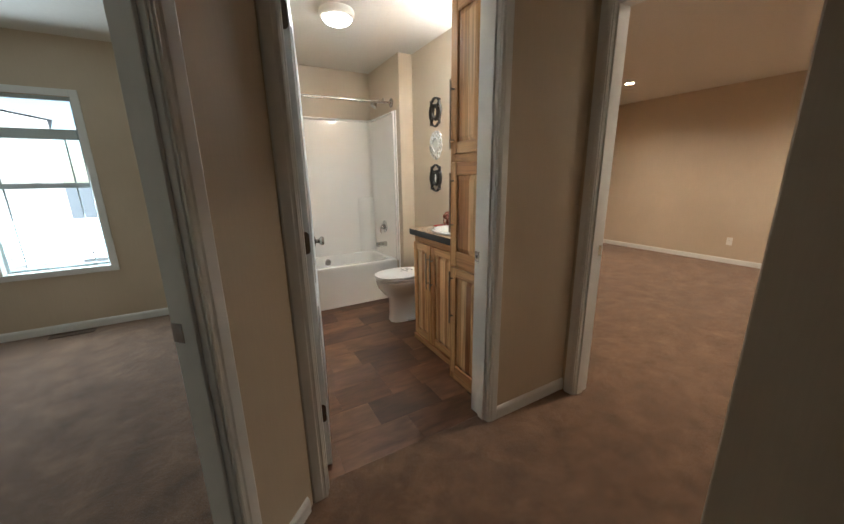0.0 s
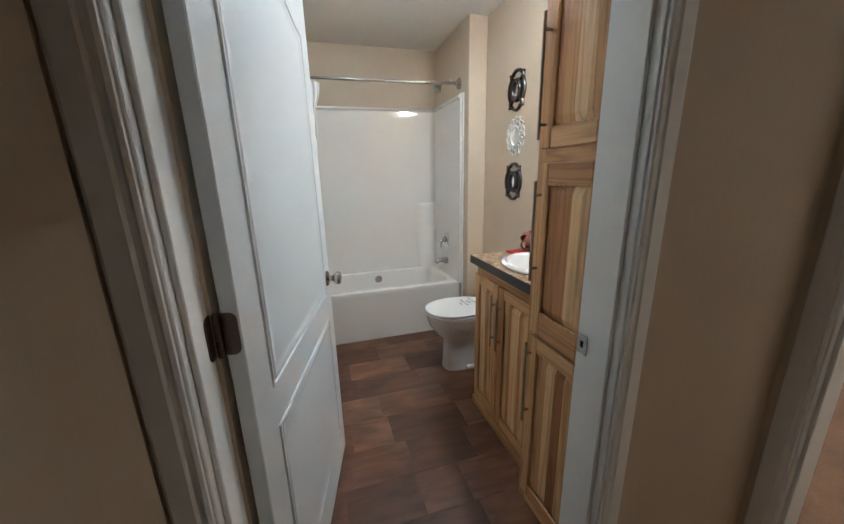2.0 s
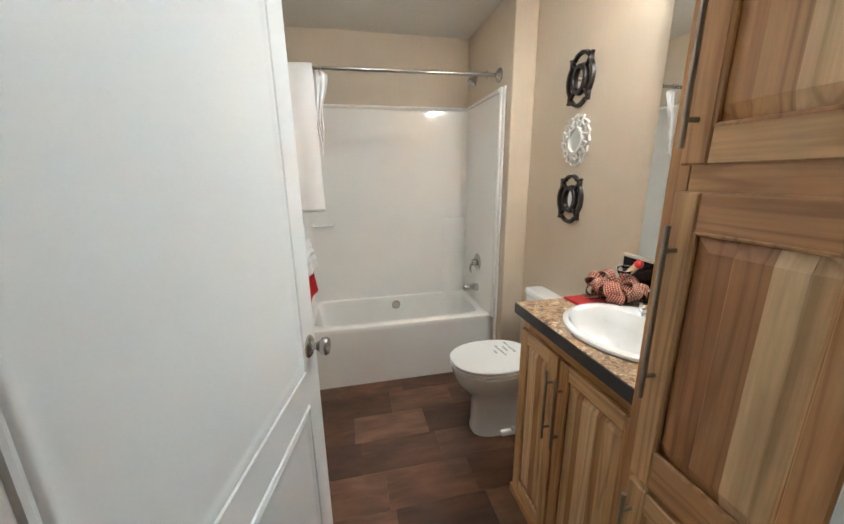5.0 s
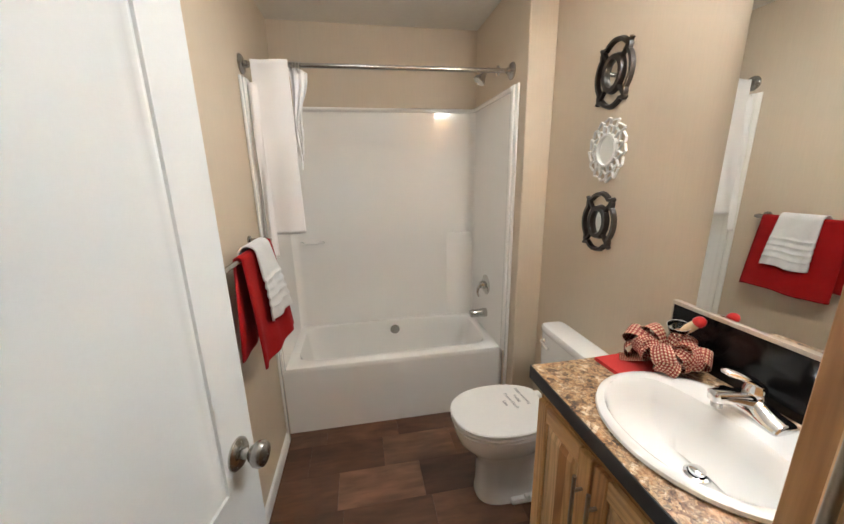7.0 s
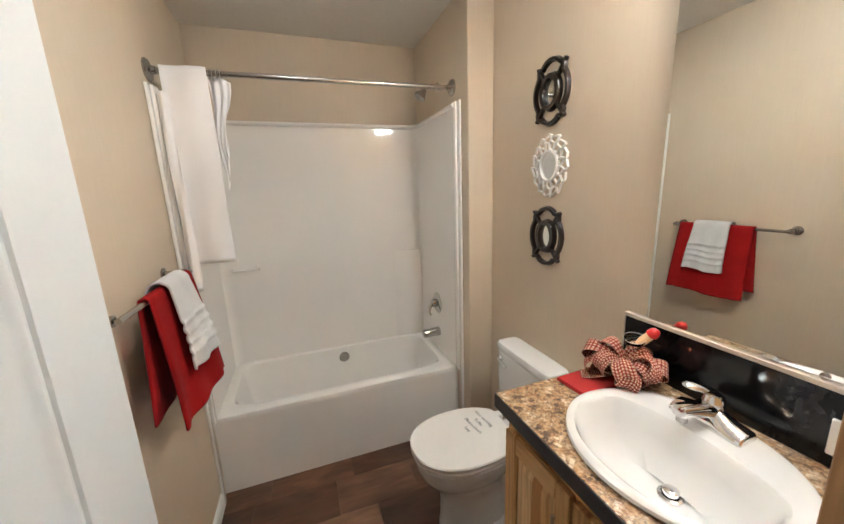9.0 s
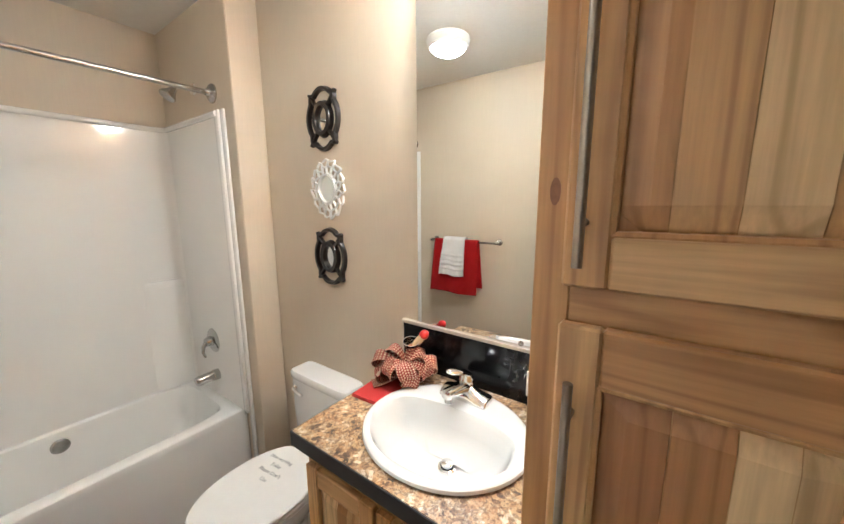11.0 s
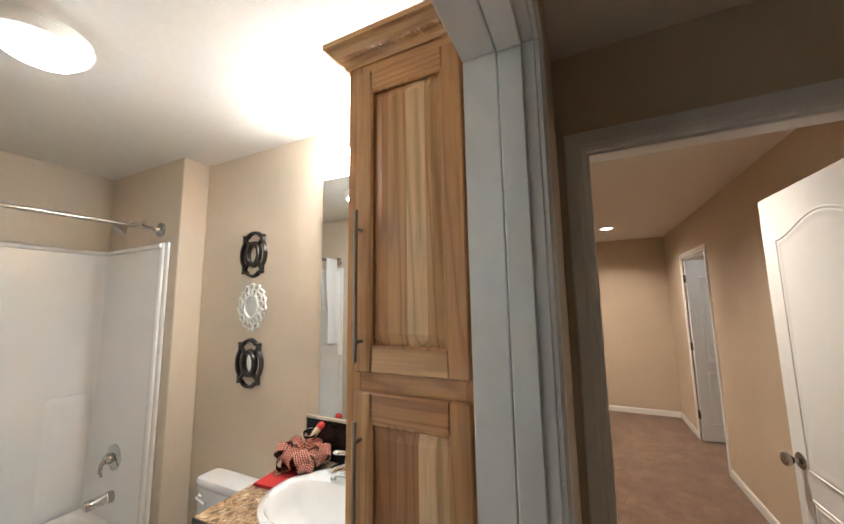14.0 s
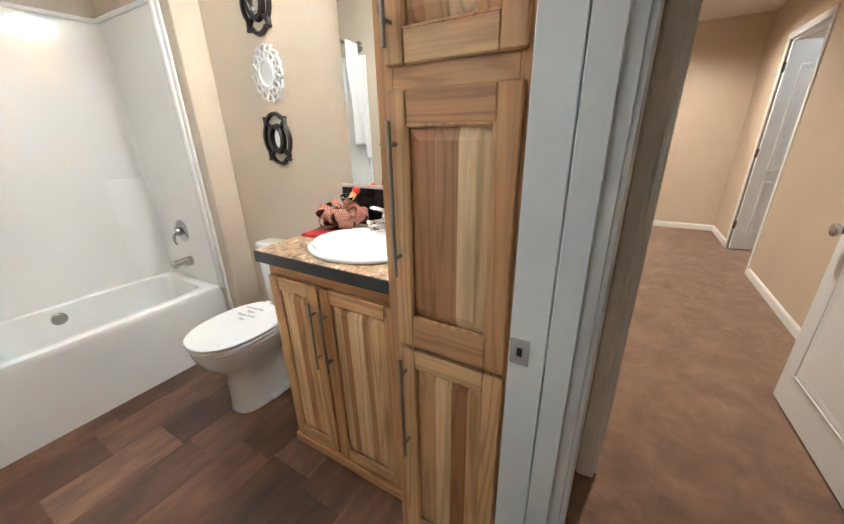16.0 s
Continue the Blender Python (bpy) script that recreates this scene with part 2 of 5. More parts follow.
def siding():
    m, nt, b = nodes_of("siding")
    n = add(nt, "ShaderNodeTexNoise", Scale=3.0, Detail=5.0)
    link(nt, coords(nt), 0, n, 0)
    r = ramp(nt, [(0.3, (0.72, 0.71, 0.68)), (0.7, (0.8, 0.79, 0.77))])
    link(nt, n, 0, r, 0), link(nt, r, 0, b, "Base Color")
    b.inputs["Roughness"].default_value = 0.6
    return m


def glow(name, color, strength):
    m, nt, b = nodes_of(name)
    b.inputs["Base Color"].default_value = (0.85, 0.83, 0.8, 1)
    b.inputs["Emission Color"].default_value = (*color, 1)
    b.inputs["Emission Strength"].default_value = strength
    b.inputs["Roughness"].default_value = 0.4
    return m


def glass_pane():
    m, nt, b = nodes_of("glass_pane")
    b.inputs["Base Color"].default_value = (0.97, 1, 0.99, 1)
    b.inputs["Roughness"].default_value = 0.0
    b.inputs["Transmission Weight"].default_value = 1.0
    b.inputs["IOR"].default_value = 1.45
    return m


def mirror_glass():
    m, nt, b = nodes_of("mirror_glass")
    b.inputs["Base Color"].default_value = (0.90, 0.92, 0.91, 1)
    b.inputs["Metallic"].default_value = 1.0
    b.inputs["Roughness"].default_value = 0.008
    return m


M_WALL, M_CEIL, M_CARPET, M_PLANK = wall_paint(), ceiling_paint(), carpet_pile(), plank_vinyl()
M_WOODZ, M_WOODY, M_WOODBOARD = hickory("hickory_upright", "z", 0.35), hickory("hickory_level", "y", 0.35), hickory("hickory_board", "z")
M_TRIM = plain("trim_white", (0.80, 0.80, 0.775), 0.42, vary=0.04, grain=35, relief=0.03)
M_DOOR = plain("door_white", (0.785, 0.815, 0.825), 0.36, vary=0.02, grain=160, relief=0.05)
M_ACRYL = plain("acrylic_white", (0.87, 0.845, 0.80), 0.055, vary=0.015, grain=8, relief=0.0, coat=0.12)
M_PORC = plain("porcelain", (0.79, 0.785, 0.765), 0.07, vary=0.01, grain=6, relief=0.0, coat=0.6)
M_PLASTIC = plain("plastic_white", (0.82, 0.80, 0.76), 0.3, vary=0.03, relief=0.01)
M_CHROME = plain("chrome", (0.80, 0.80, 0.80), 0.07, 1.0, vary=0.03, relief=0.0)
M_NICKEL = plain("brushed_nickel", (0.42, 0.40, 0.37), 0.26, 1.0, vary=0.06, grain=140, relief=0.02)
M_SATIN = plain("satin_chrome", (0.52, 0.51, 0.49), 0.16, 1.0, vary=0.04, grain=140, relief=0.01)
M_STRIP = plain("strip_beige", (0.50, 0.44, 0.36), 0.35, vary=0.05)
M_BRONZE = plain("dark_nickel", (0.40, 0.34, 0.27), 0.35, 1.0, vary=0.1, grain=120, relief=0.02)
M_HINGE = plain("hinge_steel", (0.13, 0.095, 0.070), 0.42, 1.0, vary=0.1, relief=0.02)
M_STONE = stone_laminate()
M_EDGE = plain("counter_edge", (0.035, 0.035, 0.036), 0.35, vary=0.15, grain=90, relief=0.05)
M_BLACK = plain("gloss_black", (0.008, 0.008, 0.008), 0.13, vary=0.2, relief=0.0, spec=0.28)
M_FRAMEBLK = plain("black_frame", (0.022, 0.016, 0.013), 0.3, vary=0.4, grain=50, relief=0.06)
M_FRAMEWHT = plain("white_frame", (0.82, 0.81, 0.78), 0.5, vary=0.05, relief=0.04)
M_MIRROR, M_GLASS = mirror_glass(), glass_pane()
M_RED, M_WHITE = terry("red_terry", (0.36, 0.008, 0.008), 380.0, 0.0), terry("white_terry", (0.82, 0.81, 0.79))
M_CURTAIN = plain("curtain_cloth", (0.86, 0.835, 0.82), 0.85, vary=0.02, grain=420, relief=0.12, spec=0.2)
M_NAPKIN = plain("red_napkin", (0.36, 0.013, 0.010), 0.8, vary=0.1, grain=300, relief=0.2)
M_GINGHAM = gingham_cloth()
M_CREAM = plain("cream_wood", (0.72, 0.55, 0.33), 0.5, vary=0.1, relief=0.05)
M_REDGLOSS = plain("red_gloss", (0.55, 0.02, 0.018), 0.3, vary=0.1, relief=0.02)
M_INK = plain("ink", (0.17, 0.17, 0.18), 0.7, vary=0.1, relief=0.0)
M_BAFFLE = plain("can_reflector", (0.48, 0.46, 0.43), 0.35, vary=0.05, relief=0.0)
M_DARK = plain("dark_void", (0.01, 0.01, 0.01), 0.8, relief=0.0)
M_VENT = plain("vent_brown", (0.07, 0.045, 0.03), 0.5, metal=0.3, relief=0.02)
M_VINYLWIN = plain("window_vinyl", (0.62, 0.70, 0.72), 0.4, vary=0.03, relief=0.01)
M_SIDING = siding()
M_ROOF = plain("roof_shingle", (0.42, 0.42, 0.43), 0.9, vary=0.25, grain=30, relief=0.5)
M_GROUND = plain("packed_ground", (0.26, 0.27, 0.27), 0.95, vary=0.3, grain=12, relief=0.6)
M_CARPAINT = plain("car_paint", (0.72, 0.73, 0.74), 0.15, vary=0.02, relief=0.0, coat=1.0)
M_TYRE = plain("tyre_rubber", (0.02, 0.02, 0.02), 0.8, vary=0.2, relief=0.1)
M_DOME = glow("dome_glow", WARM, DOME_GLOW)
M_SHADE = glow("shade_glow", WARM, SHADE_GLOW)
M_CAN = glow("can_glow", (1.0, 0.79, 0.60), CAN_GLOW)

# ---- building blocks ----
PLACE = {}


def thing(name, at, label, category, group="", kind="", turn=0.0):
    ob = new(name)
    ob.empty_display_size = 0.1
    m = pose(*at, 0, 0, turn)
    ob.matrix_basis = m
    PLACE[ob.name] = m
    return tagged(ob, label, category, group, kind)


def part(name, bm, material, parent=None, label="", local=False, smooth=False):
    """Links a bmesh as one mesh object, under a thing or a part."""
    bmesh.ops.recalc_face_normals(bm, faces=bm.faces[:])
    if parent is not None:
        base = PLACE[parent.name]
        if not local:
            bm.transform(base.inverted())
    me = bpy.data.meshes.new(name)
    if smooth:
        for f in bm.faces:
            f.smooth = True
        for e in bm.edges:
            if len(e.link_faces) == 2 and e.calc_face_angle(0) > radians(38):
                e.smooth = False
    bm.to_mesh(me)
    bm.free()
    me.materials.append(material)
    ob = new(name, me)
    if parent is not None:
        ob.parent = parent
        PLACE[ob.name] = base
    else:
        PLACE[ob.name] = Matrix()
    if label:
        ob["label"] = label
    return ob


def box(bm, lo, hi, bevel=0.0, seg=1):
    got = bmesh.ops.create_cube(bm, size=1.0)
    size = [hi[i] - lo[i] for i in range(3)]
    mid = [(hi[i] + lo[i]) / 2 for i in range(3)]
    bmesh.ops.transform(bm, matrix=Matrix.LocRotScale(mid, None, size), verts=got["verts"])
    if bevel:
        edges = list({e for v in got["verts"] for e in v.link_edges})
        bmesh.ops.bevel(bm, geom=edges, offset=bevel, segments=seg, affect="EDGES", profile=0.5)
    return bm


def boxes(*pairs, bevel=0.0):
    bm = bmesh.new()
    for lo, hi in pairs:
        box(bm, lo, hi, bevel)
    return bm


def loft(bm, rings, cap_first=True, cap_last=True):
    rows = [[bm.verts.new(p) for p in ring] for ring in rings]
    n = len(rows[0])
    for a, b in zip(rows, rows[1:]):
        for i in range(n):
            bm.faces.new((a[i], a[(i + 1) % n], b[(i + 1) % n], b[i]))
    if cap_first:
        bm.faces.new(rows[0][::-1])
    if cap_last:
        bm.faces.new(rows[-1])
    return bm


def lathe(bm, profile, at=(0, 0, 0), axis="z", n=24, caps=True):
    """Turns (radius, height) pairs about an axis."""
    rot = {"z": Matrix(), "x": Matrix.Rotation(radians(90), 4, "Y"), "y": Matrix.Rotation(radians(-90), 4, "X")}[axis]
    m = Matrix.Translation(at) @ rot
    rings = [[m @ Vector((max(r, 1e-5) * math.cos(2 * math.pi * i / n), max(r, 1e-5) * math.sin(2 * math.pi * i / n), h)) for i in range(n)] for r, h in profile]
    return loft(bm, rings, caps, caps)


def tube(bm, pts, r, n=10, flat=1.0):
    """A round bar along a line of points."""
    pts = [Vector(p) for p in pts]
    rings, up = [], None
    for i, p in enumerate(pts):
        d = (pts[min(i + 1, len(pts) - 1)] - pts[max(i - 1, 0)]).normalized()
        ref = Vector((0, 0, 1)) if abs(d.z) < 0.9 else Vector((0, 1, 0))
        if up is None:
            up = (ref - d * ref.dot(d)).normalized()
        else:
            up = (up - d * up.dot(d)).normalized()
        side = d.cross(up)
        rr = r[i] if isinstance(r, (list, tuple)) else r
        rings.append([p + side * rr * math.cos(2 * math.pi * k / n) + up * rr * flat * math.sin(2 * math.pi * k / n) for k in range(n)])
    return loft(bm, rings)


def oval(cx, cy, ax, ay, z, n=40, power=2.0):
    pts = []
    for i in range(n):
        a = 2 * math.pi * i / n
        c, s = math.cos(a), math.sin(a)
        pts.append(Vector((cx + ax * math.copysign(abs(c) ** (2 / power), c), cy + ay * math.copysign(abs(s) ** (2 / power), s), z)))
    return pts


def inset_outline(pts, d):
    """The closed outline pts moved inwards by d (outline runs counter-clockwise)."""
    out, n = [], len(pts)
    for i in range(n):
        a, p, b = Vector(pts[i - 1]), Vector(pts[i]), Vector(pts[(i + 1) % n])
        e1, e2 = (p - a).normalized(), (b - p).normalized()
        n1, n2 = Vector((-e1.y, e1.x)), Vector((-e2.y, e2.x))
        k = (n1 + n2) / max(0.3, 1 + n1.dot(n2))
        out.append(p + k * d)
    return out


def raised(bm, outline, steps, to3d):
    """A moulded field: the outline, stepped inwards and up by (inset, height) pairs."""
    rings = [[to3d(p.x, p.y, h) for p in inset_outline(outline, d)] for d, h in steps]
    return loft(bm, rings, cap_first=False)


def sheet(bm, f, nu, nv):
    rows = [[bm.verts.new(f(i / nu, j / nv)) for j in range(nv + 1)] for i in range(nu + 1)]
    uv = bm.loops.layers.uv.verify()
    for i in range(nu):
        for j in range(nv):
            face = bm.faces.new((rows[i][j], rows[i + 1][j], rows[i + 1][j + 1], rows[i][j + 1]))
            for loop, (a, b) in zip(face.loops, ((i, j), (i + 1, j), (i + 1, j + 1), (i, j + 1))):
                loop[uv].uv = (a / nu, b / nv)
    return bm


def thick(ob, t):
    md = ob.modifiers.new("thickness", "SOLIDIFY")
    md.thickness, md.offset = t, 0.0
    return ob


def structure(name, bm, material, label, category):
    return tagged(part(name, bm, material), label, category, kind="structure")


# ---- plan ----
H_BATH, H_REST = 2.445, 2.50
XL, XR = 1.050, 2.54          # bathroom side walls
YD0, YD1 = 2.027, 2.165      # wall with the bathroom door
YS, YB = 3.985, 4.755        # front of the tub's end wall, back wall
XS = 2.395                   # face of the tub's end wall
DX0, DX1, DH = 1.043, 1.908, 2.07   # bathroom doorway
MX0, MX1 = 2.515, 2.64       # wall to the large bedroom
MY0, MY1, MH = 1.105, 1.940, 2.09      # its doorway
NORTH = 4.86
U45 = Vector((math.sqrt(0.5), math.sqrt(0.5), 0))
CORNER = Vector((0.975, 2.015, 0))

structure("wall_bath_left", boxes(((0.97, YD1, 0), (XL, NORTH + 0.1, 2.6))), M_WALL, "tan vinyl-faced wall beside the bathroom door", "wall")
structure("wall_bath_right", boxes(((XR, YD1 - 0.02, 0), (MX1, NORTH + 0.1, 2.6))), M_WALL, "tan vinyl-faced wall behind vanity and toilet", "wall")
structure("wall_bath_back", boxes(((XL, YB, 0), (XR, NORTH + 0.1, 2.6))), M_WALL, "tan vinyl-faced wall behind the bathtub", "wall")
structure("wall_tub_end", boxes(((XS, YS, 0), (XR, YB, 2.6)), bevel=0.004), M_WALL, "tan end wall boxed out beside the bathtub", "wall")
structure("wall_bath_door", boxes(((0.93, 2.016, 0), (0.972, YD1, 2.6)), ((0.972, YD0, 0), (DX0 - 0.018, YD1, 2.6)), ((DX1 + 0.018, YD0, 0), (XR, YD1, 2.6)), ((DX0 - 0.018, YD0, DH + 0.018), (DX1 + 0.018, YD1, 2.6))), M_WALL, "tan wall with the bathroom doorway in it", "wall")
structure("wall_bedroom_east", boxes(((MX0, 0.78, 0), (MX1, MY0 - 0.018, 2.6)), ((MX0, MY1 + 0.018, 0), (MX1, YD0, 2.6)), ((MX0, MY0 - 0.018, MH + 0.018), (MX1, MY1 + 0.018, 2.6))), M_WALL, "tan wall with the doorway to the large bedroom", "wall")
structure("wall_hall_right", boxes(((1.68, -3.0, 0), (MX0, 1.032, 2.6)), bevel=0.004), M_WALL, "tan hall wall ending in an outside corner", "wall")
structure("wall_hall_left", boxes(((0.05, -3.0, 0), (0.15, 1.21, 2.6))), M_WALL, "tan wall along the hall", "wall")
structure("wall_hall_end", boxes(((-2.5, -3.1, 0), (2.6, -3.0, 2.6))), M_WALL, "tan wall at the end of the hall", "wall")
structure("wall_small_bedroom_south", boxes(((-2.5, 0.8, 0), (0.05, 0.9, 2.6))), M_WALL, "tan bedroom wall", "wall")
structure("wall_small_bedroom_west", boxes(((-2.6, 0.8, 0), (-2.5, NORTH + 0.1, 2.6))), M_WALL, "tan bedroom wall", "wall")
WX0, WX1, WZ0, WZ1 = -0.86, -0.175, 0.57, 2.0
structure("wall_small_bedroom_north", boxes(((-2.5, NORTH, 0), (WX0, NORTH + 0.12, 2.6)), ((WX1, NORTH, 0), (0.97, NORTH + 0.12, 2.6)), ((WX0, NORTH, 0), (WX1, NORTH + 0.12, WZ0)), ((WX0, NORTH, WZ1), (WX1, NORTH + 0.12, 2.6))), M_WALL, "tan outer wall with a bedroom window in it", "wall")
structure("wall_master_north", boxes(((MX1, NORTH, 0), (7.25, NORTH + 0.1, 2.6))), M_WALL, "tan bedroom wall", "wall")
structure("wall_master_east", boxes(((7.15, -0.6, 0), (7.25, NORTH, 2.6))), M_WALL, "long plain tan bedroom wall", "wall")
structure("wall_master_south", boxes(((MX1, 0.78, 0), (5.47, 0.88, 2.6)), ((6.31, 0.78, 0), (7.15, 0.88, 2.6)), ((5.47, 0.78, DH + 0.02), (6.31, 0.88, 2.6))), M_WALL, "tan bedroom wall with a doorway near the far corner", "wall")
structure("wall_closet", boxes(((5.2, -0.7, 0), (5.3, 0.78, 2.6)), ((5.3, -0.7, 0), (7.15, -0.6, 2.6))), M_WALL, "tan walls of the small room behind the far door", "wall")

# angled wall with the doorway to the small bedroom
ANG = pose(CORNER.x, CORNER.y, 0, 0, 0, 225)   # local x runs from the corner along the wall, local y towards the hall
AO0, AO1, AD = 0.330, 1.10, 0.115
bm = boxes(((0, -AD, 0), (AO0 - 0.018, 0, 2.6)), ((AO1 + 0.018, -AD, 0), (1.21, 0, 2.6)), ((AO0 - 0.018, -AD, DH + 0.018), (AO1 + 0.018, 0, 2.6)))
bm.transform(ANG)
structure("wall_angled", bm, M_WALL, "tan wall set at an angle with a bedroom doorway", "wall")

structure("ceiling_bath", boxes(((0.97, YD1, H_BATH), (MX1, NORTH + 0.1, H_BATH + 0.1))), M_CEIL, "off-white textured bathroom ceiling", "ceiling")
structure("ceiling_hall", boxes(((-2.6, -3.1, H_BATH), (MX0, YD1, H_BATH + 0.1)), ((-2.6, YD1, H_BATH), (0.97, NORTH + 0.12, H_BATH + 0.1))), M_CEIL, "off-white textured ceiling over hall and small bedroom", "ceiling")
CANS = ((6.10, 1.66), (3.56, 1.76), (5.78, 3.79))


def slab_with_holes(x0, y0, x1, y1, z0, z1, centres, half):
    """A slab in rectangular pieces that leave square holes round the centres."""
    xs = sorted({x0, x1, *[c[0] + s * half for c in centres for s in (-1, 1)]})
    bm = bmesh.new()
    for a, b in zip(xs, xs[1:]):
        y = y0
        for c in sorted((c for c in centres if abs((a + b) / 2 - c[0]) < half), key=lambda c: c[1]):
            box(bm, (a, y, z0), (b, c[1] - half, z1))
            y = c[1] + half
        box(bm, (a, y, z0), (b, y1, z1))
    bmesh.ops.remove_doubles(bm, verts=bm.verts[:], dist=0.0001)
    return bm


structure("ceiling_master", slab_with_holes(MX0, -0.7, 7.25, NORTH + 0.1, H_REST, H_REST + 0.1, CANS, 0.062), M_CEIL, "off-white ceiling of the large bedroom", "ceiling")
# Unseen slab above the ceilings, added to keep sun and sky out.
structure("roof_light_block", boxes(((-2.7, -3.2, 2.61), (7.35, NORTH + 0.22, 2.7))), M_ROOF, "unseen grey roof slab added to keep outdoor light out", "roof")
structure("floor_carpet", boxes(((-2.5, -3.0, -0.1), (7.15, 2.095, 0.006)), ((-2.5, 2.095, -0.1), (0.97, NORTH, 0.006)), ((MX1, 2.095, -0.1), (7.15, NORTH, 0.006))), M_CARPET, "brown cut-pile carpet with footmarks", "carpet")
FLOOR_BATH = structure("floor_bath", boxes(((0.97, 2.095, -0.1), (MX1, NORTH, -0.004))), M_DARK, "brown vinyl floor laid in oblong pieces of mixed tone", "floor")


# ---- trim: casings, jambs, baseboards ----
CASING = [(0, 0), (0.058, 0), (0.058, 0.009), (0.053, 0.012), (0.022, 0.012), (0.017, 0.009), (0.010, 0.0085), (0.006, 0.0095), (0, 0.007)]


def casing_set(m, x0, x1, top, name, label):
    """Door casing round an opening from x0 to x1 on a wall whose face is local y = 0 and whose room is at +y."""
    bm = bmesh.new()

    def run(points):
        loft(bm, [[m @ Vector(p) for p in ring] for ring in points])
    r = 0.005
    for x, s in ((x0 - r, -1), (x1 + r, 1)):
        run([[(x + s * d, h, z if z == 0 else z + r + d) for d, h in CASING] for z in (0.0, top)])
    run([[(x + s * d, h, top + r + d) for d, h in CASING] for x, s in ((x0 - r, -1), (x1 + r, 1))])
    return structure(name, bm, M_TRIM, label, "door casing")


def jamb_set(m, x0, x1, top, depth, stop, name, label):
    """Jamb boards lining an opening, from local y = 0 back to -depth, with a stop strip between two depths."""
    bm = bmesh.new()
    t = 0.018
    s0, s1 = stop
    # split frame: two boards with a narrow open joint behind the stop
    for a, b in ((-depth, -s1 - 0.0045), (-s1, 0)):
        box(bm, (x0 - t, a, 0), (x0, b, top + t), 0.002)
        box(bm, (x1, a, 0), (x1 + t, b, top + t), 0.002)
        box(bm, (x0, a, top), (x1, b, top + t), 0.002)
    box(bm, (x0, -s1, 0), (x0 + 0.011, -s0, top), 0.002)
    box(bm, (x1 - 0.011, -s1, 0), (x1, -s0, top), 0.002)
    box(bm, (x0 + 0.011, -s1, top - 0.011), (x1 - 0.011, -s0, top), 0.002)
    bm.transform(m)
    return structure(name, bm, M_TRIM, label, "door frame")


HALL_FACE = pose(0, YD0, 0, 0, 0, 180)     # local x = -x, local y = -y
VEST_EAST = pose(MX0, 0, 0, 0, 0, 90)      # local x = y, local y = -x
MASTER_FACE = pose(MX1, 0, 0, 0, 0, -90)   # local x = -y, local y = x
casing_set(HALL_FACE, -DX1, -DX0, DH, "trim_bath_hall", "white moulded casing round the bathroom doorway, hall side")
casing_set(VEST_EAST, MY0, MY1, MH, "trim_master_hall", "white moulded casing round the large bedroom's doorway")
casing_set(MASTER_FACE, -MY1, -MY0, MH, "trim_master_inside", "white moulded casing round the large bedroom's doorway")
casing_set(ANG, AO0, AO1, DH, "trim_angled", "white moulded casing round the small bedroom's doorway")
casing_set(pose(0, 0.88, 0), 5.47, 6.31, DH, "trim_far_door", "white casing round the far bedroom doorway")
jamb_set(HALL_FACE, -DX1, -DX0, DH, YD1 - YD0, (0.022, 0.066), "frame_bath_door", "white door frame with stop strip")
jamb_set(VEST_EAST, MY0, MY1, MH, MX1 - MX0, (0.02, 0.075), "frame_master_door", "white door frame with stop strip")
jamb_set(ANG, AO0, AO1, DH, AD, (0.022, 0.060), "frame_small_door", "white door frame with stop strip")
jamb_set(pose(0, 0.88, 0), 5.47, 6.31, DH, 0.10, (0.02, 0.06), "frame_far_door", "white door frame with stop strip")

BASE = [(0, 0), (0.012, 0), (0.012, 0.055), (0.009, 0.066), (0.004, 0.074), (0, 0.076)]


def baseboard(name, a, b, side):
    """A baseboard from a to b, its face turned to side (a unit vector)."""
    bm = bmesh.new()
    s = Vector((*side, 0))
    loft(bm, [[Vector((*p, 0.004)) + s * d + Vector((0, 0, h)) for d, h in BASE] for p in (a, b)])
    return structure(name, bm, M_TRIM, "white wooden baseboard along the carpet", "baseboard")


baseboard("baseboard_hall", (DX1 + 0.062, YD0), (MX0, YD0), (0, -1))
p0, p1 = ANG @ Vector((0.03, 0, 0)), ANG @ Vector((AO0 - 0.062, 0, 0))
baseboard("baseboard_angled", (p0.x, p0.y), (p1.x, p1.y), (U45.y, -U45.x))
baseboard("baseboard_hall_right", (1.68, -3.0), (1.68, 1.032), (-1, 0))
baseboard("baseboard_hall_corner", (1.668, 1.032), (MX0, 1.032), (0, 1))
baseboard("baseboard_hall_left", (0.15, -3.0), (0.15, 1.18), (1, 0))
baseboard("baseboard_small_north", (-2.5, NORTH), (0.97, NORTH), (0, -1))
baseboard("baseboard_small_east", (0.97, 2.1), (0.97, NORTH), (-1, 0))
baseboard("baseboard_small_west", (-2.5, 0.9), (-2.5, NORTH), (1, 0))
baseboard("baseboard_master_east", (7.15, 0.88), (7.15, NORTH), (-1, 0))
baseboard("baseboard_master_south", (MX1, 0.88), (5.40, 0.88), (0, 1))
baseboard("baseboard_master_corner", (6.38, 0.88), (7.15, 0.88), (0, 1))
baseboard("baseboard_master_north", (MX1, NORTH), (7.15, NORTH), (0, -1))
baseboard("baseboard_bath_left", (XL, YD1), (XL, 4.08), (1, 0))


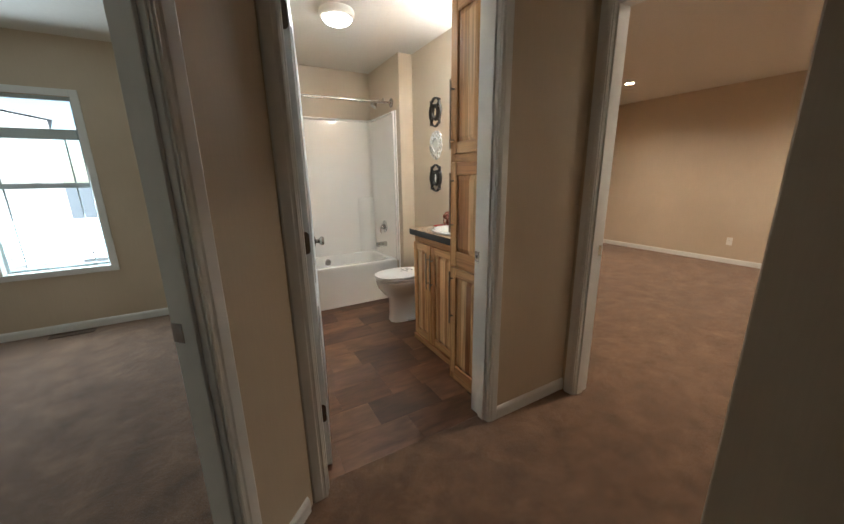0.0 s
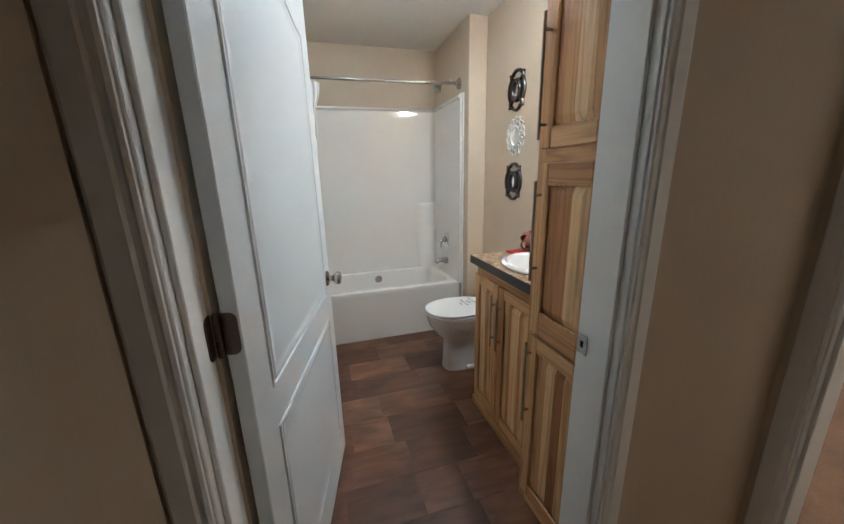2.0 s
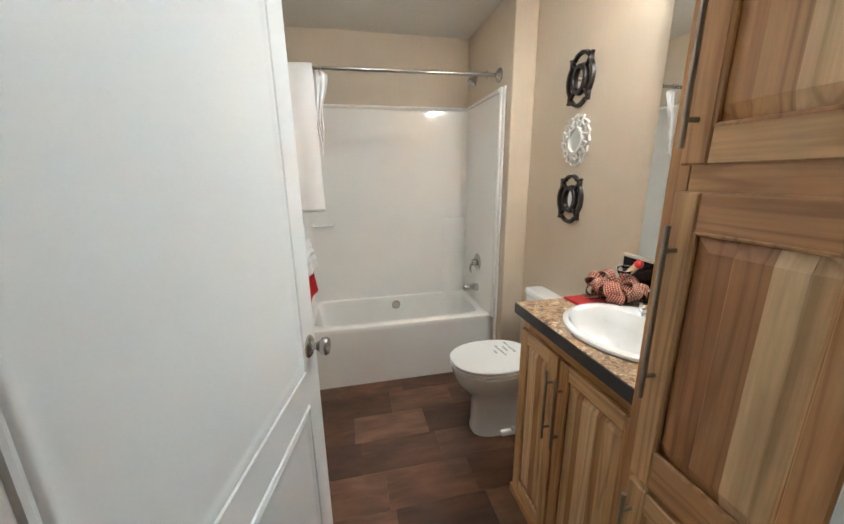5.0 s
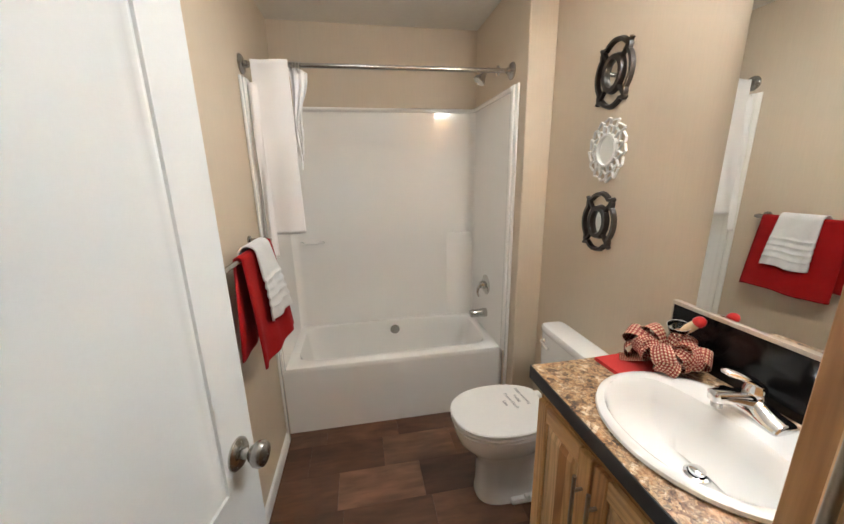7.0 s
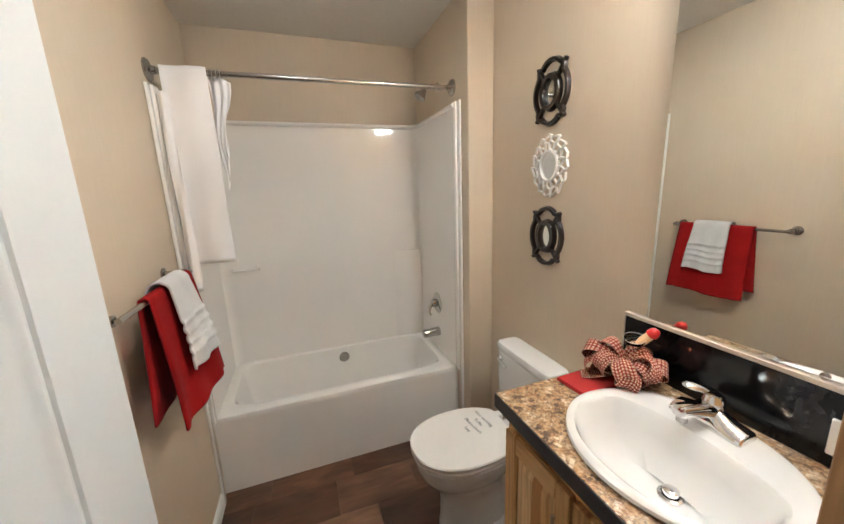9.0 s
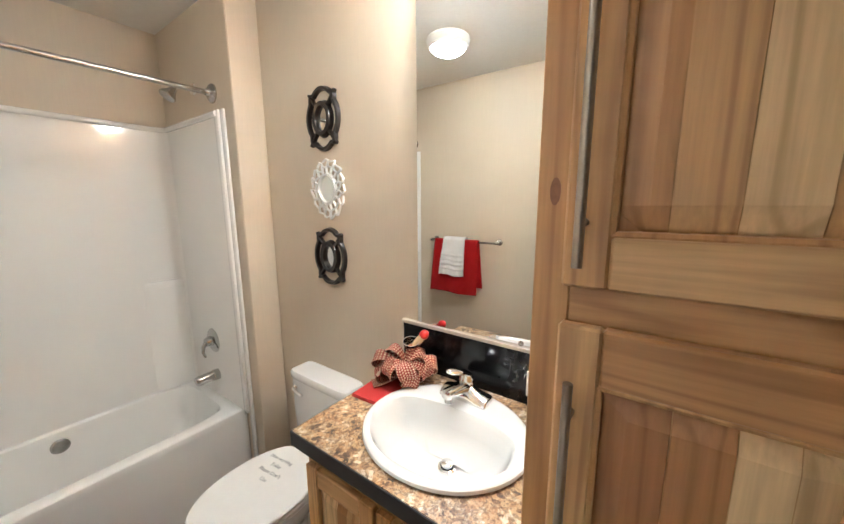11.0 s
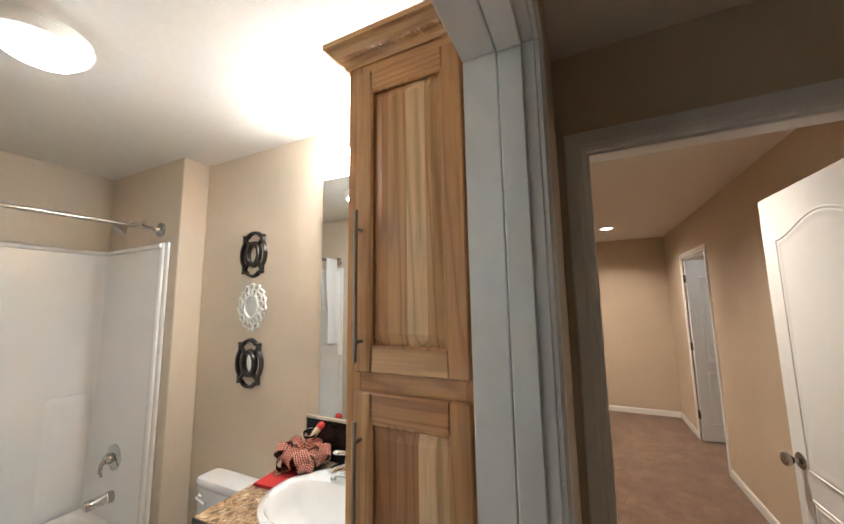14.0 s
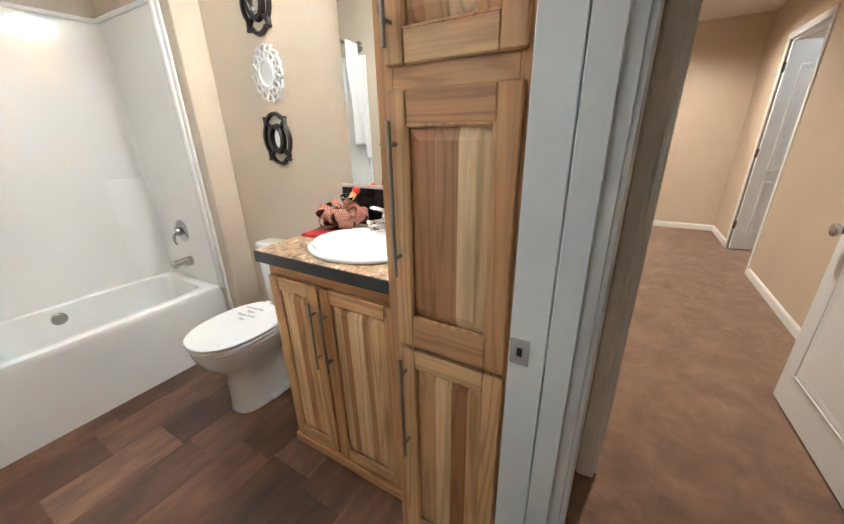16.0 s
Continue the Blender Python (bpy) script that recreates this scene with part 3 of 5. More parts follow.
# ---- doors ----
def arch_outline(x0, x1, z0, z1, rise=0.0, n=14):
    """Counter-clockwise outline in x, z; the top rises as a soft camber."""
    pts = [(x0, z0), (x1, z0)]
    if rise == 0:
        return [Vector(p) for p in pts + [(x1, z1), (x0, z1)]]
    for i in range(n + 1):
        k = i / n
        pts.append((x1 + (x0 - x1) * k, z1 + rise * 0.5 * (1 - math.cos(2 * math.pi * k))))
    return [Vector(p) for p in pts]


def knob(door, x, y, z, s, label):
    """A door knob on a face whose outward way is local y * s."""
    bm = bmesh.new()
    prof = [(0.034, 0), (0.034, 0.004), (0.028, 0.010), (0.012, 0.013), (0.011, 0.026), (0.018, 0.032), (0.026, 0.042), (0.0275, 0.052), (0.024, 0.060), (0.012, 0.063), (0, 0.0632)]
    lathe(bm, [(r, h * s) for r, h in prof], (x, y, z), "y", 28)
    k = part("knob", bm, M_NICKEL, door, label, local=True, smooth=True)
    return k


def hinge_plate(to3d):
    """A butt hinge leaf 30 mm wide and 89 mm high with two rounded outer corners and three screws."""
    r, w, hh = 0.015, 0.031, 0.0445
    pts = [(-0.004, -hh)] + [(w - r + r * math.sin(k * math.pi / 12), -hh + r - r * math.cos(k * math.pi / 12)) for k in range(7)]
    pts += [(w - r + r * math.cos(k * math.pi / 12), hh - r + r * math.sin(k * math.pi / 12)) for k in range(7)] + [(-0.004, hh)]
    bm = bmesh.new()
    loft(bm, [[to3d(a, b, h) for a, b in pts] for h in (0.0, 0.0022)])
    for a, b in ((0.011, -0.031), (0.022, 0.0), (0.011, 0.031)):
        loft(bm, [[to3d(a + q * math.cos(k * math.pi / 5), b + q * math.sin(k * math.pi / 5), h) for k in range(10)] for q, h in ((0.0042, 0.0021), (0.0036, 0.0029), (0.0012, 0.0031))])
    return bm


def panel_door(name, at, turn, width, label, height=2.055, latch_z=0.90, hinge_zs=(0.29, 1.05, 1.84)):
    """A moulded two-panel door: hinge line at local x = 0, leaf along +x, thickness from y = -0.035 to 0."""
    d = thing(name, at, label, "door", kind="structure", turn=turn)
    bm = boxes(((0.003, -0.035, 0.018), (width, 0, height)), bevel=0.0025)
    part("leaf", bm, M_DOOR, d, local=True)
    st = 0.105
    steps = [(0.0, 0.0003), (0.003, 0.0048), (0.008, 0.0054), (0.011, 0.0012), (0.014, 0.0010), (0.018, 0.0044), (0.022, 0.0046), (0.029, 0.0012), (0.050, 0.0010)]
    for s, y in ((1, 0.0), (-1, -0.035)):
        for z0, z1, rise in ((0.20, 0.77, 0.0), (0.875, height - 0.20, 0.075)):
            bm = bmesh.new()
            raised(bm, arch_outline(st, width - st, z0, z1, rise), steps, lambda a, b, h: Vector((a, y + s * h, b)))
            part("door_panel", bm, M_DOOR, d, local=True, smooth=True)
        knob(d, width - 0.062, y, latch_z, s, "brushed nickel knob")
    bm = boxes(((width - 0.0005, -0.030, latch_z - 0.03), (width + 0.0015, -0.005, latch_z + 0.03)), ((width, -0.023, latch_z - 0.009), (width + 0.009, -0.012, latch_z + 0.009)), bevel=0.0008)
    part("latch", bm, M_NICKEL, d, local=True)
    for z in hinge_zs:
        bm = hinge_plate(lambda a, b, h: Vector((0.003 - h, -a, z + b)))
        for k in range(5):
            z0 = z - 0.044 + 0.0178 * k
            lathe(bm, [(0.0055, z0), (0.0065, z0 + 0.001), (0.0065, z0 + 0.0162), (0.0055, z0 + 0.0172)], (-0.006, 0.005, 0), "z", 12)
        lathe(bm, [(0.003, z - 0.047), (0.0045, z - 0.045), (0.0045, z + 0.046), (0.002, z + 0.049)], (-0.006, 0.005, 0), "z", 10)
        part("hinge", bm, M_HINGE, d, "dark bronze butt hinge with rounded corners", local=True, smooth=True)
    return d


def jamb_leaves(door, x, y, zs):
    """The hinge leaves let into the door frame."""
    for z in zs:
        bm = hinge_plate(lambda a, b, h: Vector((x + h, y - a, z + b)))
        part("hinge_leaf", bm, M_HINGE, door, "dark bronze hinge leaf on the frame")


DOOR1 = panel_door("door_1", (DX0 + 0.018, YD1 + 0.002, 0.0), 77.8, 0.862, "white two-panel bathroom door standing open", latch_z=0.938, hinge_zs=(0.30, 1.072, 1.85))
jamb_leaves(DOOR1, DX0, YD1, (0.30, 1.072, 1.85))
panel_door("door_2", (MX1 + 0.010, MY0 + 0.045, 0.0), 2.5, 0.80, "white two-panel bedroom door standing wide open", latch_z=0.90)
panel_door("door_3", (6.308, 0.872, 0.0), -84.0, 0.80, "white two-panel door open into a far small room", latch_z=0.95)


def strike(name, m, label):
    s = thing(name, (0, 0, 0), label, "strike plate")
    bm = boxes(((-0.018, -0.0012, -0.028), (0.018, 0.0012, 0.028)), bevel=0.0008)
    bm.transform(m)
    part("plate", bm, M_SATIN, s)
    # No opening is cut: a near-black pad gives the hole's shade as colour.
    bm = boxes(((-0.006, -0.0005, -0.010), (0.006, 0.0016, 0.010)), bevel=0.001)
    bm.transform(m)
    part("latch_hole_dark", bm, M_DARK, s)
    return s


strike("strike_plate", pose(DX1 - 0.0008, YD1 - 0.021, 0.914, 0, 0, 90), "nickel strike plate in the bathroom door frame")
strike("strike_plate", ANG @ pose(AO0 + 0.0008, -0.095, 0.925, 0, 0, 90), "nickel strike plate in the small bedroom's door frame")
strike("strike_plate", pose(MX0 + 0.095, MY1 - 0.0008, 0.90), "nickel strike plate in the large bedroom's door frame")


# ---- bathroom: tub, surround, rod, curtain ----
TX0, TX1, TY0, TY1, RIM = XL + 0.002, XS - 0.002, 4.14, YB - 0.002, 0.434


def bathtub():
    t = thing("bathtub", ((TX0 + TX1) / 2, (TY0 + TY1) / 2, 0), "glossy white acrylic bathtub set between the walls", "bathtub")
    cx, cy = (TX0 + TX1) / 2, (TY0 + TY1) / 2
    hx, hy = (TX1 - TX0) / 2, (TY1 - TY0) / 2
    bm = bmesh.new()
    ring = lambda dx, dy, z, p: oval(cx, cy + 0.020, hx - dx, hy - dy - 0.004, z, 64, p)
    outer = [oval(cx, cy, hx, hy, z, 64, 60) for z in (RIM - 0.035, RIM - 0.012)]
    rings = outer + [oval(cx, cy, hx - 0.004, hy - 0.004, RIM - 0.003, 64, 40), oval(cx, cy, hx - 0.012, hy - 0.012, RIM, 64, 24),
                     ring(0.055, 0.045, RIM, 9), ring(0.066, 0.056, RIM - 0.006, 8), ring(0.075, 0.064, RIM - 0.03, 7), ring(0.105, 0.085, 0.22, 6),
                     ring(0.14, 0.11, 0.11, 5), ring(0.19, 0.15, 0.085, 4), ring(0.4, 0.22, 0.08, 3)]
    loft(bm, rings, cap_first=False)
    part("basin", bm, M_ACRYL, t, smooth=True)
    bm = boxes(((TX0, TY0 + 0.0005, 0.0), (TX1, TY0 + 0.03, RIM - 0.030)), bevel=0.0006)
    part("apron", bm, M_ACRYL, t, smooth=True)
    bm = bmesh.new()
    lathe(bm, [(0.036, 0.012), (0.036, -0.004), (0.030, -0.009), (0, -0.010)], (1.757, TY1 - 0.052, 0.360), "y", 28)
    part("overflow_cover", bm, M_NICKEL, t, "round brushed metal overflow cover", smooth=True)
    bm = bmesh.new()
    lathe(bm, [(0.035, 0.081), (0.035, 0.085), (0.02, 0.087), (0, 0.087)], (2.15, 4.45, 0), "z", 24)
    part("drain", bm, M_NICKEL, t, smooth=True)
    return t


def tub_surround():
    s = thing("tub_surround", (1.73, 4.45, RIM), "glossy white moulded wall surround above the bathtub", "tub surround")
    top, f0 = 1.945, 4.10
    t = 0.016
    # one bent sheet: left side, back and right side with rounded corners
    path = [(TX0 + t, f0)]
    r = 0.05
    for i in range(9):
        a = math.pi - i * math.pi / 16
        path.append((TX0 + t + r + r * math.cos(a), TY1 - t - r + r * math.sin(a)))
    for i in range(9):
        a = math.pi / 2 - i * math.pi / 16
        path.append((TX1 - t - r + r * math.cos(a), TY1 - t - r + r * math.sin(a)))
    path.append((TX1 - t, f0))
    bm = bmesh.new()
    ins = [[bm.verts.new((x, y, z)) for x, y in path] for z in (RIM - 0.004, (RIM + top) / 2, top)]
    outs = [bm.verts.new((x, y, top)) for x, y in ((TX0, f0), (TX0, TY1), (TX1, TY1), (TX1, f0))]
    for lo, hi in zip(ins, ins[1:]):
        for i in range(len(path) - 1):
            bm.faces.new((lo[i], lo[i + 1], hi[i + 1], hi[i]))
    bm.faces.new(ins[-1] + outs[::-1])
    part("panel", bm, M_ACRYL, s, smooth=True)
    # rolled ledge along the top and flanges down the front
    bm = bmesh.new()
    tube(bm, [(x + (0.004 if x < 1.7 else -0.004), y, top - 0.006) for x, y in path], 0.014, 10)
    part("top_ledge", bm, M_ACRYL, s, "rolled white top ledge", smooth=True)
    for x, sgn in ((TX0, 1), (TX1, -1)):
        bm = bmesh.new()
        lo, hi = sorted((x, x + sgn * 0.022))
        box(bm, (lo, f0 - 0.012, RIM - 0.002), (hi, f0 + 0.028, top + 0.012), 0.006, 2)
        lo, hi = sorted((x, x + sgn * 0.012))
        box(bm, (lo, f0 - 0.045, 0.004), (hi, f0 - 0.012, top + 0.012), 0.004, 2)
        part("front_flange", bm, M_ACRYL, s, smooth=True)
    # moulded corner shelf and soap ledge
    bm = bmesh.new()
    cxs, cys = TX1 - t, TY1 - t

    def wedge(w, d, z):
        return [Vector((cxs, cys, z)), Vector((cxs, cys - d, z))] + [Vector((cxs - w * (k / 8) ** 0.8, cys - d + d * (k / 8) ** 2.4, z)) for k in range(1, 9)]
    loft(bm, [wedge(0.20, 0.026, RIM + 0.002), wedge(0.20, 0.026, 1.045), wedge(0.196, 0.023, 1.072), wedge(0.180, 0.014, 1.090)])
    part("corner_shelf", bm, M_ACRYL, s, smooth=True)
    bm = bmesh.new()
    for x in (1.135, 1.275):
        lathe(bm, [(0.011, 0), (0.011, -0.012), (0.007, -0.03)], (x, TY1 - t, 1.062), "y", 14)
    tube(bm, [(1.13, TY1 - 0.05, 1.060), (1.28, TY1 - 0.05, 1.064)], 0.006, 10)
    part("wash_cloth_bar", bm, M_ACRYL, s, "short white bar on the surround", smooth=True)
    return s


def shower_rod():
    r = thing("shower_rod", (1.73, 4.15, 2.03), "brushed metal shower rod between round flanges", "shower rod")
    bm = bmesh.new()
    tube(bm, [(XL + 0.006, 4.125, 2.018), (XS - 0.006, 4.165, 2.040)], 0.0115, 16)
    part("rod", bm, M_NICKEL, r, smooth=True)
    for x, y, z, s in ((XL, 4.125, 2.018, 1), (XS, 4.165, 2.040, -1)):
        bm = bmesh.new()
        lathe(bm, [(0.043, 0), (0.043, s * 0.005), (0.037, s * 0.012), (0.018, s * 0.018), (0.015, s * 0.032)], (x, y, z), "x", 24)
        part("flange", bm, M_NICKEL, r, smooth=True)
    return r


def shower_curtain():
    c = thing("shower_curtain", (1.18, 4.12, 2.03), "white cloth shower curtain folded short over the rod", "shower curtain")

    def fold(x0, x1, z0, z1, y0, amp, waves, lean, seed):
        def f(u, v):
            k = u
            z = z1 + (z0 - z1) * v
            x = x0 + (x1 - x0) * k + lean * v
            y = y0 + amp * (0.35 + 0.65 * v) * math.sin(waves * k * 2 * math.pi + seed) + 0.006 * math.sin(9 * v + 5 * k + seed) - 0.05 * v
            return Vector((x, y, z))
        return f
    bm = sheet(bmesh.new(), fold(1.097, 1.262, 1.235, 2.034, 4.100, 0.008, 1.0, 0.012, 0.4), 36, 40)
    thick(part("front_fold", bm, M_CURTAIN, c, smooth=True), 0.003)
    bm = sheet(bmesh.new(), fold(1.080, 1.118, 1.12, 1.93, 4.085, 0.006, 1.0, 0.020, 1.7), 24, 40)
    thick(part("side_fold", bm, M_CURTAIN, c, smooth=True), 0.003)

    def gathered(u, v):
        w = 0.088 * (1 - v) ** 0.45 * (0.75 + 0.25 * math.sin(2.2 + 3.0 * v)) + 0.006
        low = 1.545 + 0.16 * u ** 2
        z = 2.022 - 0.03 * u * u + (low - 2.022) * v
        pleat = 0.009 * math.sin(5.5 * u * math.pi + 2.5 * v) + 0.006 * math.sin(13 * u + 9 * v) + 0.005 * math.sin(23 * v + 7 * u)
        return Vector((1.250 + w * u + 0.028 * v + 0.006 * math.sin(8 * v), 4.150 - 0.05 * v + pleat * (0.5 + 0.5 * v), z))
    thick(part("liner", sheet(bmesh.new(), gathered, 40, 44), M_CURTAIN, c, "gathered thin white liner", smooth=True), 0.0015)
    for i in range(4):
        bm = bmesh.new()
        y = 4.134
        x = 1.266 + i * 0.014
        tube(bm, [(x + 0.003 * math.sin(a), y + 0.019 * math.cos(a), 2.018 + 0.021 * math.sin(a)) for a in [k * 2 * math.pi / 14 for k in range(15)]], 0.0022, 6)
        part("ring", bm, M_CHROME, c, smooth=True)
    return c


def tub_fittings():
    v = thing("shower_valve", (XS - 0.018, 4.412, 0.767), "chrome single-lever shower valve on a round plate", "shower valve")
    x = TX1 - 0.016
    bm = lathe(bmesh.new(), [(0.070, 0), (0.070, -0.003), (0.056, -0.010), (0.028, -0.014), (0.026, -0.032), (0.022, -0.045), (0, -0.047)], (x, 4.412, 0.767), "x", 32)
    part("plate", bm, M_SATIN, v, smooth=True)
    bm = tube(bmesh.new(), [(x - 0.040, 4.412, 0.765), (x - 0.060, 4.405, 0.745), (x - 0.066, 4.398, 0.715), (x - 0.058, 4.392, 0.690)], [0.012, 0.011, 0.008, 0.007], 12)
    part("lever", bm, M_SATIN, v, smooth=True)
    s = thing("tub_spout", (XS - 0.018, 4.40, 0.56), "chrome tub spout below the shower valve", "tub spout")
    bm = bmesh.new()
    tube(bm, [(x, 4.40, 0.566), (x - 0.006, 4.40, 0.566), (x - 0.028, 4.40, 0.566), (x - 0.031, 4.40, 0.566), (x - 0.10, 4.40, 0.564), (x - 0.112, 4.40, 0.563), (x - 0.118, 4.40, 0.562)], [0.031, 0.031, 0.031, 0.028, 0.028, 0.026, 0.020], 20)
    part("spout_body", bm, M_SATIN, s, smooth=True)
    bm = lathe(bmesh.new(), [(0.031, 0), (0.030, -0.006), (0.026, -0.010)], (x, 4.40, 0.566), "x", 24)
    part("collar", bm, M_SATIN, s, smooth=True)
    h = thing("wall_shower", (XS, 4.36, 2.09), "chrome shower head on a bent arm", "shower head")
    bm = lathe(bmesh.new(), [(0.030, 0), (0.028, -0.006), (0.012, -0.012)], (XS, 4.36, 2.095), "x", 20)
    part("wall_flange", bm, M_CHROME, h, smooth=True)
    bm = tube(bmesh.new(), [(XS, 4.36, 2.095), (XS - 0.03, 4.36, 2.10), (XS - 0.06, 4.36, 2.094), (XS - 0.085, 4.36, 2.075)], 0.009, 12)
    part("arm", bm, M_CHROME, h, smooth=True)
    bm = lathe(bmesh.new(), [(0.012, 0.0), (0.016, -0.012), (0.018, -0.02), (0.033, -0.045), (0.036, -0.055), (0.034, -0.060), (0, -0.058)], (0, 0, 0), "z", 24)
    bm.transform(pose(XS - 0.082, 4.36, 2.08, 0, 38, 0))
    part("head", bm, M_NICKEL, h, smooth=True)


bathtub()
tub_surround()
shower_rod()
shower_curtain()
tub_fittings()


# ---- bathroom: towels ----
def towel_bar():
    b = thing("towel_bar", (1.135, 3.6, 1.235), "brushed nickel towel bar on the tan wall", "towel bar")
    bm = tube(bmesh.new(), [(1.137, 3.33, 1.235), (1.137, 3.905, 1.235)], 0.008, 14)
    part("bar", bm, M_NICKEL, b, smooth=True)
    for y in (3.34, 3.895):
        bm = lathe(bmesh.new(), [(0.024, 0), (0.024, 0.006), (0.012, 0.010), (0.010, 0.055), (0.014, 0.064), (0.014, 0.076), (0, 0.080)], (XL, y, 1.235), "x", 20)
        part("post", bm, M_NICKEL, b, smooth=True)


def hung_towel(name, y0, y1, front, back, off, material, label, flare=0.0, bands=()):
    """A towel folded over the bar: back layer up, over the bar, front layer down."""
    t = thing(name, (1.137, (y0 + y1) / 2, 1.235), label, "towel")
    r = 0.010 + off
    top = 1.235
    lb, lf = back, front
    total = lb + math.pi * r + lf

    def f(u, v):
        y = y0 + (y1 - y0) * u
        s = v * total
        wob = 0.004 * math.sin(7 * u + 3 * v) + 0.003 * math.sin(17 * u + 1)
        if s < lb:
            d = lb - s
            return Vector((1.137 - r - 0.012 * (d / lb) + wob * d / lb, y - 0.03 * flare * d / lb, top - d))
        s -= lb
        if s < math.pi * r:
            a = math.pi - s / r
            return Vector((1.137 + r * math.cos(a), y, top + r * math.sin(a)))
        d = s - math.pi * r
        k = d / lf
        ridge = sum(0.007 * math.exp(-((d - q) / 0.006) ** 2) for q in bands)
        return Vector((1.137 + r + ridge + flare * 0.07 * k * (0.35 + 0.65 * u) + wob * 2.2 * k, y + flare * 0.02 * k * (u - 0.4), top - d - 0.012 * flare * math.sin(6 * u) * k))
    bm = sheet(bmesh.new(), f, 22, 90)
    thick(part("cloth", bm, material, t, smooth=True), 0.006)
    return t


towel_bar()
hung_towel("red_towel", 3.475, 3.855, 0.405, 0.36, 0.004, M_RED, "dark red bath towel folded over the towel bar", 0.9)
hung_towel("white_hand_towel", 3.578, 3.765, 0.262, 0.20, 0.022, M_WHITE, "white hand towel with ribbed bands over the red towel", 0.9, (0.108, 0.141, 0.176, 0.21))


# ---- bathroom: toilet ----
def toilet():
    t = thing("toilet", (2.2, 3.555, 0), "white porcelain toilet with closed lid beside the vanity", "toilet")
    cy = 3.555
    bm = bmesh.new()
    spec = [(2.178, 0.158, 0.094, 0.0, 2.8), (2.178, 0.156, 0.092, 0.03, 2.8), (2.178, 0.152, 0.087, 0.055, 2.7), (2.176, 0.150, 0.085, 0.19, 2.6), (2.170, 0.155, 0.089, 0.235, 2.5),
            (2.157, 0.188, 0.115, 0.278, 2.3), (2.149, 0.222, 0.150, 0.335, 2.3), (2.147, 0.234, 0.168, 0.382, 2.3), (2.147, 0.237, 0.172, 0.408, 2.3), (2.147, 0.229, 0.166, 0.416, 2.3)]
    loft(bm, [oval(x, cy, ax, ay, z, 48, p) for x, ax, ay, z, p in spec])
    part("bowl", bm, M_PORC, t, smooth=True)
    bm = bmesh.new()
    box(bm, (2.30, cy - 0.105, 0.27), (2.525, cy + 0.105, 0.40), 0.03, 3)
    box(bm, (2.24, cy - 0.062, 0.0), (2.46, cy + 0.062, 0.30), 0.03, 3)
    box(bm, (2.16, cy - 0.112, 0.0), (2.44, cy + 0.112, 0.035), 0.014, 2)
    part("pedestal", bm, M_PORC, t, smooth=True)

    def slab(dx, dy, z0, z1, rnd, name, lift=0.0):
        b = bmesh.new()
        cxx, ax, ay = 2.144, 0.243 - dx, 0.178 - dy
        rows = [(0.004, z0), (0.0, z0 + rnd), (0.0, z1 - rnd), (0.005, z1 - rnd * 0.2), (0.02, z1)]
        rings = []
        for d, z in rows:
            ring = oval(cxx, cy, ax - d, ay - d, z, 56, 2.25)
            for p in ring:
                p.x = min(p.x, 2.345)
            rings.append(ring)
        if lift:
            rings.append([Vector((cxx + (p.x - cxx) * 0.5, cy + (p.y - cy) * 0.5, z1 + lift)) for p in rings[-1]])
        loft(b, rings)
        part(name, b, M_PLASTIC, t, smooth=True)
    slab(0.002, 0.002, 0.418, 0.435, 0.006, "seat")
    slab(0.0, 0.0, 0.439, 0.457, 0.006, "lid", 0.003)
    for y in (cy - 0.075, cy + 0.075):
        bm = boxes(((2.335, y - 0.02, 0.41), (2.375, y + 0.02, 0.455)), bevel=0.006)
        part("lid_hinge", bm, M_PLASTIC, t, smooth=True)
    bm = bmesh.new()
    loft(bm, [oval(2.477, cy, ax, ay, z, 48, 9) for ax, ay, z in ((0.048, 0.165, 0.39), (0.056, 0.176, 0.42), (0.060, 0.185, 0.60), (0.060, 0.186, 0.735))])
    part("tank", bm, M_PORC, t, smooth=True)
    bm = bmesh.new()
    loft(bm, [oval(2.475, cy, ax, ay, z, 48, 8) for ax, ay, z in ((0.060, 0.188, 0.733), (0.063, 0.193, 0.738), (0.063, 0.193, 0.760), (0.058, 0.188, 0.769), (0.045, 0.175, 0.772))])
    part("tank_lid", bm, M_PORC, t, smooth=True)
    bm = lathe(bmesh.new(), [(0.014, 0), (0.014, -0.006), (0.008, -0.012), (0.008, -0.018)], (2.418, cy + 0.14, 0.695), "x", 18)
    tube(bm, [(2.402, cy + 0.145, 0.695), (2.398, cy + 0.11, 0.690), (2.398, cy + 0.075, 0.684)], [0.007, 0.006, 0.008], 10)
    part("flush_lever", bm, M_CHROME, t, "chrome flush lever", smooth=True)
    for y in (cy - 0.10, cy + 0.10):
        bm = lathe(bmesh.new(), [(0.014, 0.0), (0.014, 0.012), (0.009, 0.022), (0, 0.024)], (2.24, y, 0.022), "z", 14)
        part("bolt_cap", bm, M_PORC, t, smooth=True)
    # printed note on the lid
    for i, (words, dy) in enumerate((("Non working", 0.0), ("Toilet", 0.0), ("Please Don't", 0.0), ("Use", 0.0))):
        cu = bpy.data.curves.new("note", "FONT")
        cu.body, cu.size, cu.align_x = words, 0.023, "CENTER"
        tmp = bpy.data.objects.new("note", cu)
        scene.collection.objects.link(tmp)
